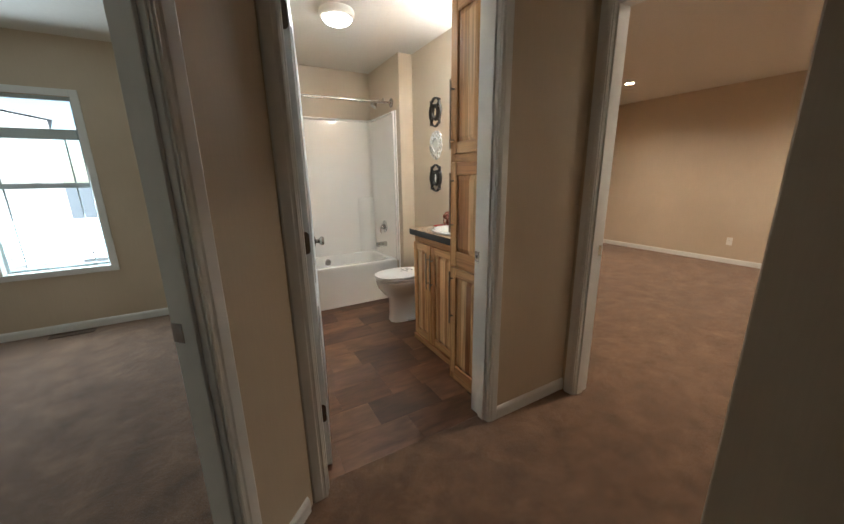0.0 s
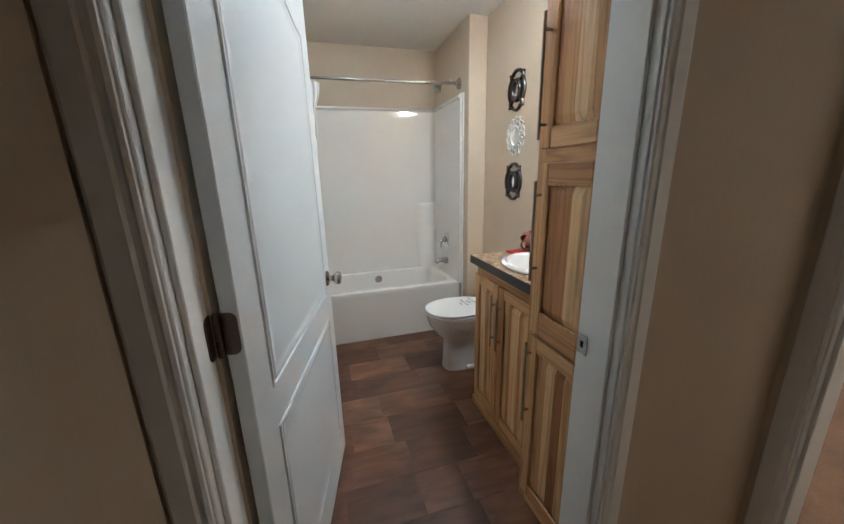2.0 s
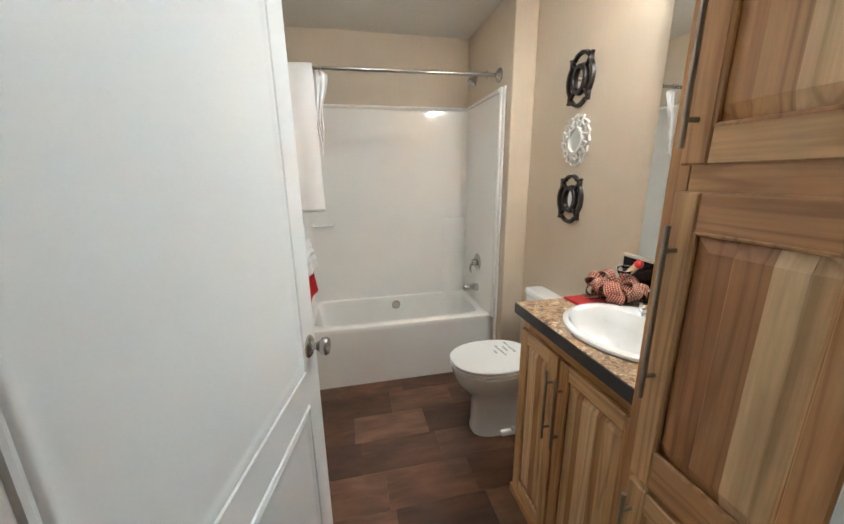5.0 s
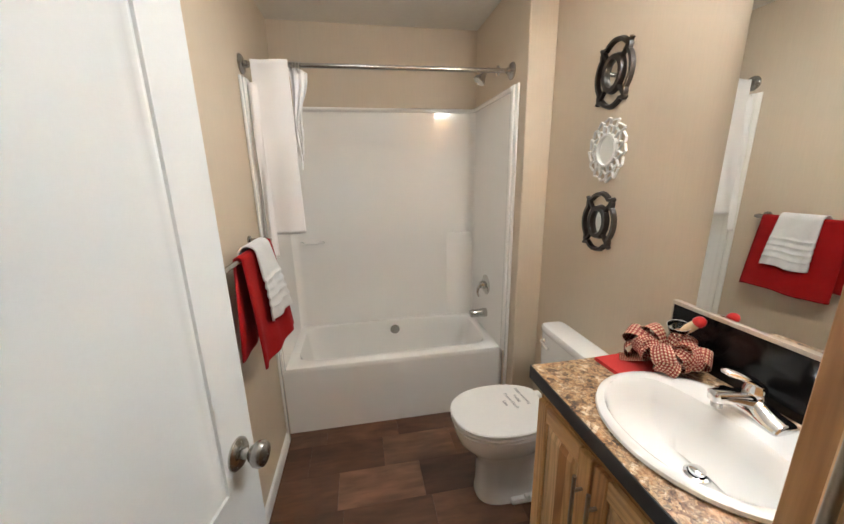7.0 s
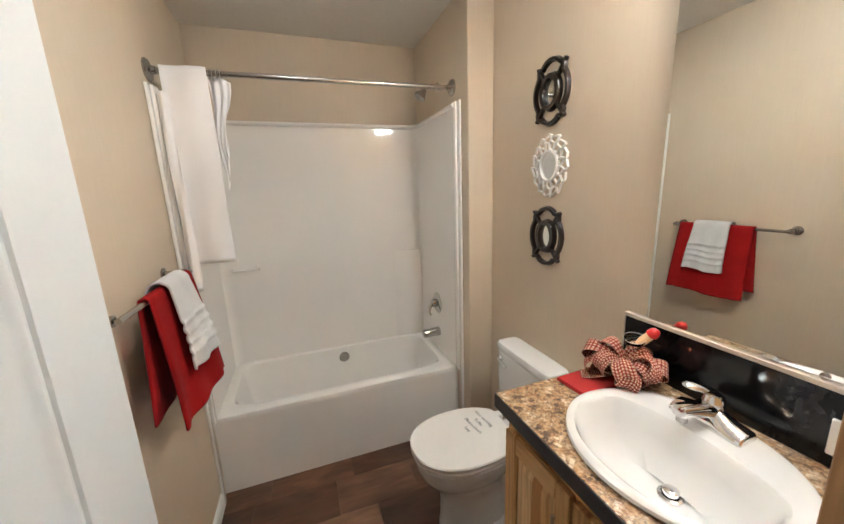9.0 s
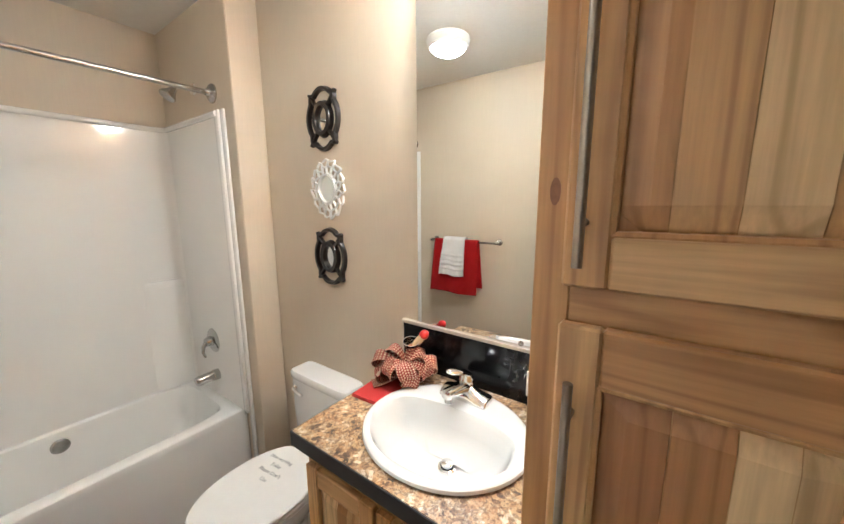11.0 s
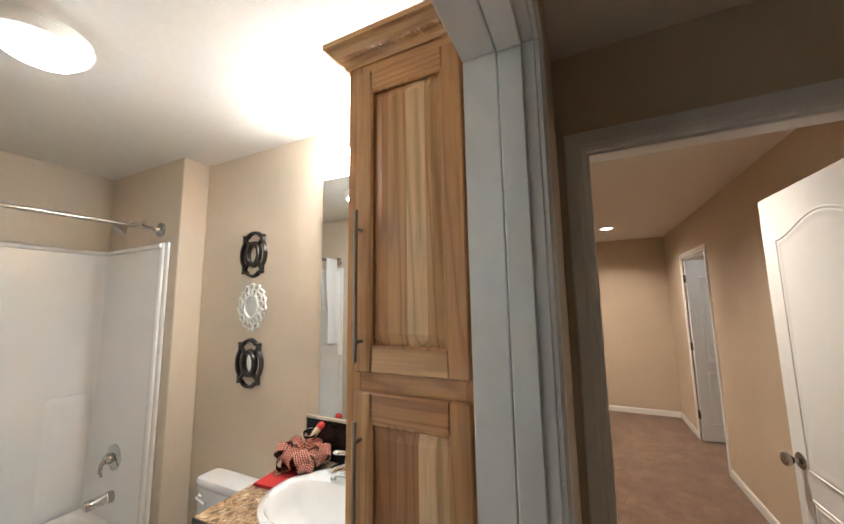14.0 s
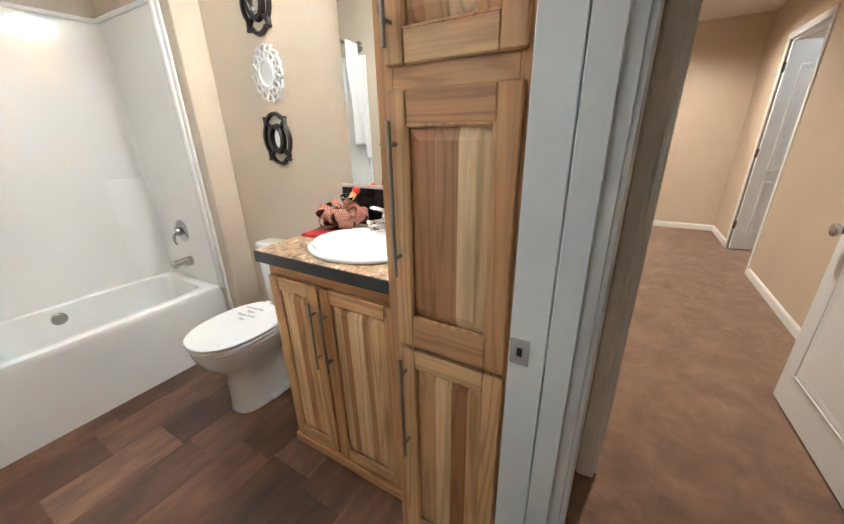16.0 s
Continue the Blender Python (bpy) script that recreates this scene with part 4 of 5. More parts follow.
        me = bpy.data.meshes.new_from_object(tmp.evaluated_get(bpy.context.evaluated_depsgraph_get()))
        bpy.data.objects.remove(tmp)
        b = bmesh.new()
        b.from_mesh(me)
        ext = bmesh.ops.extrude_face_region(b, geom=b.faces[:])
        bmesh.ops.translate(b, vec=(0, 0, 0.0006), verts=[g for g in ext["geom"] if isinstance(g, bmesh.types.BMVert)])
        b.transform(pose(2.262 - i * 0.034, cy + 0.055 - 0.012 * i, 0.4605, 0, 0, -90 + 8))
        part("lettering", b, M_INK, t, "grey printed note on the lid")
    return t


toilet()


# ---- bathroom: vanity and linen cabinet ----
def bar_handle(parent, x, y, z0, z1):
    """An upright bar pull standing off a front at x."""
    bm = tube(bmesh.new(), [(x - 0.025, y, z0), (x - 0.025, y, z1)], 0.0053, 12)
    for z in (z0 + 0.045, z1 - 0.045):
        tube(bm, [(x, y, z), (x - 0.025, y, z)], 0.0045, 10)
    return part("handle", bm, M_BRONZE, parent, "dark nickel bar handle", smooth=True)


def cabinet_door(cab, x, y0, y1, z0, z1, handle, seed=1, rail=0.052, low_rail=None):
    """A raised-panel door with its face at x, facing -x: panel boards, two stiles, two rails and a bar handle."""
    rnd = random.Random(seed)
    st, t = 0.046, 0.019
    lo = low_rail or rail
    bm = boxes(((x + 0.0155, y0 + 0.01, z0 + 0.01), (x + t - 0.0005, y1 - 0.01, z1 - 0.01)))
    door = part("door", bm, M_WOODZ, cab, "hickory raised-panel door of mixed boards")
    a, b = y0 + st - 0.006, y1 - st + 0.006
    cuts = [a]
    while cuts[-1] < b - 0.045:
        cuts.append(min(b, cuts[-1] + rnd.uniform(0.026, 0.052)))
    if cuts[-1] < b:
        cuts[-1] = b
    e = 0.030
    ya, yb, za, zb = y0 + st, y1 - st, z0 + lo, z1 - rail
    for c, d in zip(cuts, cuts[1:]):
        # each board: thin at the rim of the panel, full in its field
        def ht(y):
            return 0.010 * min(1, max(0, min(y - ya, yb - y)) / e)
        bm = bmesh.new()
        ys = sorted({c, d, *[q for q in (ya + e, yb - e) if c < q < d]})
        for p, q in zip(ys, ys[1:]):
            rows = []
            for y in (p + (0.0004 if p == c else 0), q - (0.0004 if q == d else 0)):
                h = ht(y)
                rows.append([Vector((x + 0.015, y, za - 0.005)), Vector((x + 0.013, y, za)), Vector((x + 0.013 - h, y, za + e)), Vector((x + 0.013 - h, y, zb - e)), Vector((x + 0.013, y, zb)), Vector((x + 0.015, y, zb + 0.005))])
            vs = [[bm.verts.new(v) for v in r] for r in rows]
            for i in range(5):
                bm.faces.new((vs[0][i], vs[1][i], vs[1][i + 1], vs[0][i + 1]))
        bmesh.ops.remove_doubles(bm, verts=bm.verts[:], dist=0.0002)
        part("panel_board", bm, M_WOODBOARD, door)
    for p, q in ((y0, y0 + st), (y1 - st, y1)):
        bm = boxes(((x, p, z0), (x + t, q, z1)), bevel=0.003)
        part("stile", bm, M_WOODZ, door)
    for p, q in ((z0, z0 + lo), (z1 - rail, z1)):
        bm = boxes(((x + 0.0008, y0 + st, p), (x + t, y1 - st, q)), bevel=0.003)
        part("rail", bm, M_WOODY, door)
    # beaded inner edge
    bm = bmesh.new()
    for p, q in (((ya, za), (ya, zb)), ((yb, za), (yb, zb)), ((ya, za), (yb, za)), ((ya, zb), (yb, zb))):
        tube(bm, [(x + 0.006, p[0], p[1]), (x + 0.006, q[0], q[1])], 0.005, 8)
    part("bead", bm, M_WOODZ, door, smooth=True)
    if handle:
        bar_handle(door, x, *handle)
    return door


CX, CY0, CY1, CTOP = 1.972, YD1 + 0.004, 2.509, 2.222


def linen_cabinet():
    c = thing("linen_cabinet", (2.24, 2.34, 0), "tall hickory linen cabinet with three stacked doors and bar handles", "cabinet")
    xb = CX + 0.019
    bm = boxes(((xb + 0.019, CY1 - 0.016, 0.0), (XR, CY1, CTOP)), bevel=0.001)
    part("side_panel", bm, M_WOODZ, c)
    bm = boxes(((xb + 0.019, CY0, 0.0), (XR, CY0 + 0.014, CTOP)), ((xb + 0.019, CY0 + 0.014, CTOP - 0.016), (XR, CY1 - 0.016, CTOP)), ((XR - 0.01, CY0 + 0.014, 0.0), (XR, CY1 - 0.016, CTOP - 0.016)))
    part("carcass", bm, M_WOODZ, c)
    for p, q in ((CY0, CY0 + 0.035), (CY1 - 0.042, CY1)):
        bm = boxes(((xb, p, 0.0), (xb + 0.019, q, CTOP)), bevel=0.0015)
        part("frame_stile", bm, M_WOODZ, c)
    for p, q in ((0.0, 0.085), (0.755, 0.815), (1.375, 1.455), (2.17, CTOP)):
        bm = boxes(((xb + 0.0006, CY0 + 0.035, p), (xb + 0.019, CY1 - 0.042, q)), bevel=0.0015)
        part("frame_rail", bm, M_WOODY, c)
    y0, y1 = CY0 + 0.022, CY1 - 0.036
    cabinet_door(c, CX, y0, y1, 0.065, 0.778, (y1 - 0.020, 0.42, 0.755), seed=5)
    cabinet_door(c, CX, y0, y1, 0.793, 1.392, (y1 - 0.020, 0.995, 1.335), seed=11, rail=0.066, low_rail=0.085)
    cabinet_door(c, CX, y0, y1, 1.436, 2.186, (y1 - 0.020, 1.462, 1.815), seed=23, rail=0.058)
    # knot in the front stile
    bm = lathe(bmesh.new(), [(0.012, 0), (0.012, 0.0006), (0, 0.0008)], (0, 0, 0), "x", 16)
    bm.transform(Matrix.Translation((xb, CY1 - 0.020, 1.54)) @ Matrix.Diagonal((-1, 0.5, 1.3, 1)))
    part("knot", bm, plain("knot_brown", (0.26, 0.115, 0.05), 0.4, vary=0.3, grain=200), c)
    # crown with rope bead
    prof = [(0, 0), (-0.006, 0.0), (-0.012, 0.010), (-0.024, 0.020), (-0.044, 0.042), (-0.052, 0.046), (-0.052, 0.060), (0, 0.060)]
    z = CTOP - 0.002
    bm = bmesh.new()
    x = xb + 0.001
    loft(bm, [[Vector((x + d, CY0, z + h)) for d, h in prof], [Vector((x + d, CY1 - d, z + h)) for d, h in prof]])
    loft(bm, [[Vector((x + d, CY1 - d, z + h)) for d, h in prof], [Vector((XR, CY1 - d, z + h)) for d, h in prof]])
    part("crown", bm, M_WOODY, c, "moulded hickory crown")
    bm = bmesh.new()
    n = 44
    for i in range(n):
        y = CY0 + (CY1 - CY0 + 0.014) * (i + 0.5) / n
        b0 = Vector((x - 0.022, y, z + 0.020))
        tube(bm, [b0 + Vector((0.004, -0.0035, -0.005)), b0 + Vector((-0.003, 0, 0)), b0 + Vector((-0.006, 0.0035, 0.005))], [0.002, 0.0042, 0.002], 6)
    part("rope_bead", bm, M_WOODY, c, "carved rope bead under the crown", smooth=True)
    return c


VX, VY0, VY1, CT = 2.062, CY1 + 0.002, 3.135, 0.926


def vanity():
    v = thing("vanity_cabinet", (2.3, 2.83, 0), "hickory vanity cabinet with two raised-panel doors", "vanity")
    xb = VX + 0.019
    bm = boxes(((xb + 0.019, VY1 - 0.016, 0.0), (XR, VY1, CT - 0.04)), bevel=0.001)
    part("side_panel", bm, M_WOODZ, v)
    for p, q in ((VY0, VY0 + 0.045), (VY1 - 0.04, VY1)):
        bm = boxes(((xb, p, 0.0), (xb + 0.019, q, CT - 0.04)), bevel=0.0015)
        part("frame_stile", bm, M_WOODZ, v)
    for p, q in ((0.0, 0.075), (0.80, CT - 0.04)):
        bm = boxes(((xb + 0.0006, VY0 + 0.045, p), (xb + 0.019, VY1 - 0.04, q)), bevel=0.0015)
        part("frame_rail", bm, M_WOODY, v)
    bm = boxes(((XR - 0.01, VY0, 0.0), (XR, VY1 - 0.016, CT - 0.04)))
    part("back_panel", bm, M_WOODZ, v)
    mid = 2.868
    cabinet_door(v, VX, mid + 0.004, VY1 - 0.012, 0.06, 0.828, (mid + 0.026, 0.50, 0.77), seed=31, rail=0.05)
    cabinet_door(v, VX, VY0 + 0.030, mid - 0.004, 0.06, 0.828, (mid - 0.028, 0.50, 0.77), seed=45, rail=0.05)
    bm = boxes(((VX - 0.004, VY0, 0.0), (xb - 0.001, VY1 + 0.004, 0.045)), bevel=0.004)
    part("base_strip", bm, M_WOODY, v, "hickory strip along the floor")
    return v


SX, SY = 2.282, 2.814


def countertop():
    c = thing("countertop", (2.29, 2.83, CT - 0.04), "brown granite-look laminate countertop with a black edge", "countertop")
    x0, y1 = 2.043, 3.155
    z0, z1 = CT - 0.040, CT
    bm = bmesh.new()
    n = 48
    hole = oval(SX, SY, 0.185, 0.215, 0, n)
    rect = []
    for p in hole:
        d = Vector((p.x - SX, p.y - SY))
        k = min((x0 + 0.004 - SX) / d.x if d.x < -1e-6 else (XR - SX) / d.x if d.x > 1e-6 else 9e9, (VY0 - SY) / d.y if d.y < -1e-6 else (y1 - 0.004 - SY) / d.y if d.y > 1e-6 else 9e9)
        rect.append(Vector((SX + d.x * k, SY + d.y * k, 0)))
    corners = [Vector((x, y, 0)) for x in (x0 + 0.004, XR) for y in (VY0, y1 - 0.004)]
    for q in corners:
        i = min(range(n), key=lambda j: (rect[j] - q).length)
        rect[i] = q
    loft(bm, [[Vector((p.x, p.y, z)) for p in r] for r, z in ((hole, z0), (hole, z1), (rect, z1), (rect, z0))], cap_first=False, cap_last=False)
    part("top", bm, M_STONE, c)
    bm = boxes(((x0, VY0, z0 - 0.004), (x0 + 0.004, y1, z1 - 0.001)), ((x0 + 0.004, y1 - 0.004, z0 - 0.004), (XR, y1, z1 - 0.001)), bevel=0.0012)
    part("edge_band", bm, M_EDGE, c, "black edge band")
    return c


def sink():
    s = thing("sink", (SX, SY, CT), "oval white porcelain drop-in sink", "sink")
    ax, ay = 0.205, 0.229
    bx = SX - 0.028
    rings = [oval(SX, SY, ax - 0.004, ay - 0.004, CT + 0.0008, 64), oval(SX, SY, ax, ay, CT + 0.006, 64), oval(SX, SY, ax - 0.002, ay - 0.002, CT + 0.013, 64), oval(SX, SY, ax - 0.010, ay - 0.010, CT + 0.018, 64),
             oval(SX - 0.004, SY, ax - 0.022, ay - 0.024, CT + 0.019, 64), oval(bx, SY, 0.150, 0.196, CT + 0.016, 64, 2.2), oval(bx, SY, 0.142, 0.188, CT + 0.006, 64, 2.2),
             oval(bx + 0.002, SY, 0.130, 0.174, CT - 0.035, 64, 2.2), oval(bx + 0.008, SY, 0.108, 0.146, CT - 0.080, 64, 2.1), oval(bx + 0.015, SY, 0.070, 0.098, CT - 0.108, 64), oval(bx + 0.034, SY - 0.004, 0.03, 0.035, CT - 0.118, 64), oval(bx + 0.036, SY - 0.005, 0.012, 0.012, CT - 0.120, 64)]
    for ring, lim in zip(rings[5:10], (0.118, 0.108, 0.098, 0.084, 0.060)):
        for p in ring:
            d = p.x - bx
            if d > lim * 0.6:
                p.x = bx + lim * 0.6 + (d - lim * 0.6) * 0.4 / 0.62 * lim / 0.15
    part("basin", loft(bmesh.new(), rings, cap_first=False), M_PORC, s, smooth=True)
    bm = lathe(bmesh.new(), [(0.026, -0.118), (0.026, -0.113), (0.020, -0.110), (0.019, -0.116), (0.017, -0.116), (0.017, -0.100), (0.012, -0.097), (0, -0.0965)], (bx + 0.036, SY - 0.006, CT), "z", 28)
    part("drain_stopper", bm, M_CHROME, s, "chrome pop-up drain stopper", smooth=True)
    return s


def faucet():
    x, FY, z = 2.430, 2.829, CT + 0.0165
    f = thing("faucet", (x, FY, z), "polished chrome single-lever sink faucet", "faucet")
    bm = bmesh.new()
    rows = []
    for dy, w, h in ((-0.074, 0.026, 0.018), (-0.071, 0.029, 0.0225), (-0.062, 0.030, 0.025), (-0.045, 0.029, 0.029), (-0.028, 0.027, 0.037), (-0.014, 0.025, 0.046), (0.014, 0.025, 0.046), (0.028, 0.027, 0.037), (0.045, 0.029, 0.029), (0.062, 0.030, 0.025), (0.071, 0.029, 0.0225), (0.074, 0.026, 0.018)):
        rows.append([Vector((x + w * p, FY + dy, z + h * q)) for p, q in ((-1, 0), (-1, 0.30), (-0.88, 0.50), (-0.62, 0.74), (-0.25, 0.95), (0.1, 1.0), (0.5, 0.96), (0.85, 0.80), (1, 0.5), (1, 0))])
    loft(bm, rows)
    part("base", bm, M_CHROME, f, smooth=True)
    bm = bmesh.new()
    rows = []
    for px, pz, w, h in ((x + 0.012, 0.036, 0.017, 0.016), (x - 0.015, 0.040, 0.020, 0.017), (x - 0.045, 0.044, 0.0185, 0.014), (x - 0.070, 0.046, 0.018, 0.013), (x - 0.088, 0.046, 0.018, 0.013), (x - 0.092, 0.042, 0.012, 0.008)):
        rows.append([Vector((px, FY + w * math.copysign(abs(math.cos(a)) ** 0.6, math.cos(a)), z + pz + h * math.copysign(abs(math.sin(a)) ** 0.6, math.sin(a)))) for a in [2 * math.pi * k / 20 for k in range(20)]])
    loft(bm, rows)
    part("spout", bm, M_CHROME, f, smooth=True)
    bm = lathe(bmesh.new(), [(0.011, 0.020), (0.0115, 0.036), (0.010, 0.040)], (x - 0.077, FY, z), "z", 18)
    part("aerator", bm, M_SATIN, f, smooth=True)
    bm = lathe(bmesh.new(), [(0.021, 0.040), (0.022, 0.052), (0.021, 0.064), (0.014, 0.074), (0, 0.077)], (x + 0.004, FY, z), "z", 26)
    part("body", bm, M_CHROME, f, smooth=True)
    bm = tube(bmesh.new(), [(x + 0.018, FY, z + 0.066), (x - 0.002, FY + 0.002, z + 0.078), (x - 0.034, FY + 0.006, z + 0.092), (x - 0.060, FY + 0.009, z + 0.100), (x - 0.068, FY + 0.010, z + 0.101)], [0.014, 0.021, 0.019, 0.016, 0.008], 16, 0.45)
    part("lever", bm, M_CHROME, f, smooth=True)
    k = Matrix.Diagonal((1.04, 1.04, 1.04, 1))
    for c in f.children:
        c.data.transform(k if c.name.startswith("base") else k @ pose(0, 0, 0, 0, 0, -9))
    return f


linen_cabinet()
vanity()
countertop()
sink()
faucet()


def backsplash():
    b = thing("backsplash", (XR - 0.008, 2.83, CT), "glossy black backsplash with a pale top strip", "backsplash")
    bm = boxes(((XR - 0.016, VY0, CT + 0.001), (XR, 3.142, 1.092)), bevel=0.001)
    part("panel", bm, M_BLACK, b)
    bm = boxes(((XR - 0.020, VY0, 1.092), (XR, 3.146, 1.104)), ((XR - 0.018, 3.142, CT + 0.001), (XR, 3.147, 1.092)), bevel=0.001)
    part("edge_strip", bm, M_STRIP, b, "pale edge strip")


def wall_mirror():
    m = thing("wall_mirror", (XR - 0.003, 2.80, 1.65), "large frameless rectangular wall mirror over the vanity", "mirror")
    bm = boxes(((XR - 0.006, VY0 + 0.004, 1.106), (XR - 0.0005, 3.078, 2.19)), bevel=0.0012)
    bm.transform(Matrix.Translation((XR - 0.006, 2.8, 0)) @ pose(0, 0, 0, 0, 0, 0.8) @ Matrix.Translation((-XR + 0.003, -2.8, 0)))
    part("glass", bm, M_MIRROR, m)
    for y in (2.70, 3.0):
        bm = lathe(bmesh.new(), [(0.008, 0), (0.008, -0.004), (0, -0.006)], (XR - 0.006, y, 1.112), "x", 14)
        part("clip", bm, M_NICKEL, m, smooth=True)


def outlet_plate(name, at, axis, label, wide=False):
    """A white wall plate; axis: the way it faces."""
    o = thing(name, at, label, "outlet")
    w, h = (0.062, 0.040) if wide else (0.035, 0.057)
    rot = {"-x": 90, "+x": -90, "-y": 180, "+y": 0}[axis]
    m = pose(*at, 0, 0, rot)
    bm = boxes(((-w, 0, -h), (w, 0.006, h)), bevel=0.002)
    bm.transform(m)
    part("plate", bm, M_PLASTIC, o)
    for s in (-1, 1):
        if wide:
            b = boxes(((s * 0.026 - 0.018, 0.006, -0.016), (s * 0.026 + 0.018, 0.009, 0.016)), bevel=0.003)
        else:
            b = boxes(((-0.017, 0.006, s * 0.024 - 0.015), (0.017, 0.009, s * 0.024 + 0.015)), bevel=0.003)
        b.transform(m)
        part("socket", b, M_PLASTIC, o)
        cxs, czs = (s * 0.026, 0) if wide else (0, s * 0.024)
        # Raised near-black strips; the shade inside the slots is only their colour.
        b = boxes(((cxs - 0.007, 0.009, czs - 0.005), (cxs - 0.005, 0.0094, czs + 0.006)), ((cxs + 0.005, 0.009, czs - 0.005), (cxs + 0.007, 0.0094, czs + 0.006)))
        b.transform(m)
        part("slots", b, M_DARK, o)


backsplash()
wall_mirror()
outlet_plate("outlet", (XR - 0.016, 2.612, 0.998), "-x", "white outlet plate set lengthwise in the backsplash", True)
outlet_plate("outlet", (7.15, 2.84, 0.33), "-x", "white wall outlet above the bedroom baseboard")


# ---- bathroom: lamps ----
def ceiling_lamp():
    x, y, z = 1.668, 3.45, H_BATH
    c = thing("ceiling_light", (x, y, z), "round white ceiling light with vent slots and lit glass dome", "ceiling light")
    bm = lathe(bmesh.new(), [(0.118, 0), (0.122, -0.010), (0.121, -0.028), (0.112, -0.046), (0.098, -0.052)], (x, y, z), "z", 56)
    part("housing", bm, M_PLASTIC, c, smooth=True)
    for k in range(4):
        rr, zz = 0.1225 - 0.0022 * k, -0.016 - 0.0075 * k
        bm = bmesh.new()
        tube(bm, [(x + rr * math.cos(a), y + rr * math.sin(a), z + zz) for a in [2 * math.pi * i / 48 for i in range(49)]], 0.0016, 6)
        part("vent_rib", bm, M_PLASTIC, c, smooth=True)
    bm = lathe(bmesh.new(), [(0.099, -0.049), (0.096, -0.058), (0.083, -0.071), (0.060, -0.082), (0.027, -0.088), (0, -0.089)], (x, y, z), "z", 56)
    part("dome", bm, M_DOME, c, "lit white glass dome", smooth=True)


def vanity_light():
    v = thing("vanity_light", (XR - 0.02, 2.75, 2.30), "lit vanity light bar with three glass shades over the mirror", "wall lamp")
    bm = boxes(((XR - 0.022, 2.56, 2.28), (XR - 0.0005, 2.985, 2.35)), bevel=0.006)
    part("back_plate", bm, M_NICKEL, v)
    for y in (2.62, 2.77, 2.92):
        bm = tube(bmesh.new(), [(XR - 0.02, y, 2.315), (XR - 0.055, y, 2.325), (XR - 0.07, y, 2.318)], 0.008, 10)
        part("arm", bm, M_NICKEL, v, smooth=True)
        bm = lathe(bmesh.new(), [(0.018, 0.015), (0.030, 0.0), (0.042, -0.035), (0.050, -0.07), (0.048, -0.07), (0.040, -0.035), (0.016, 0.005)], (XR - 0.07, y, 2.305), "z", 28)
        part("shade", bm, M_SHADE, v, "lit frosted glass shade", smooth=True)


ceiling_lamp()
vanity_light()


# ---- bathroom: wall ornaments ----
def ribbon(bm, pts, w, d, closed=True):
    """A bar of rectangular section (w in the wall's plane, d off the wall) along points in y, z at a depth x."""
    n = len(pts)
    rows = []
    for i in range(n):
        p = pts[i]
        a = pts[i - 1] if closed or i else pts[i]
        b = pts[(i + 1) % n] if closed or i < n - 1 else pts[i]
        t = (b - a).normalized()
        nrm = Vector((0, -t.z, t.y))
        rows.append([p + nrm * w, p + nrm * w * 0.55 + Vector((-d, 0, 0)), p - nrm * w * 0.55 + Vector((-d, 0, 0)), p - nrm * w])
    if closed:
        rows.append(rows[0])
    return loft(bm, rows, not closed, not closed)


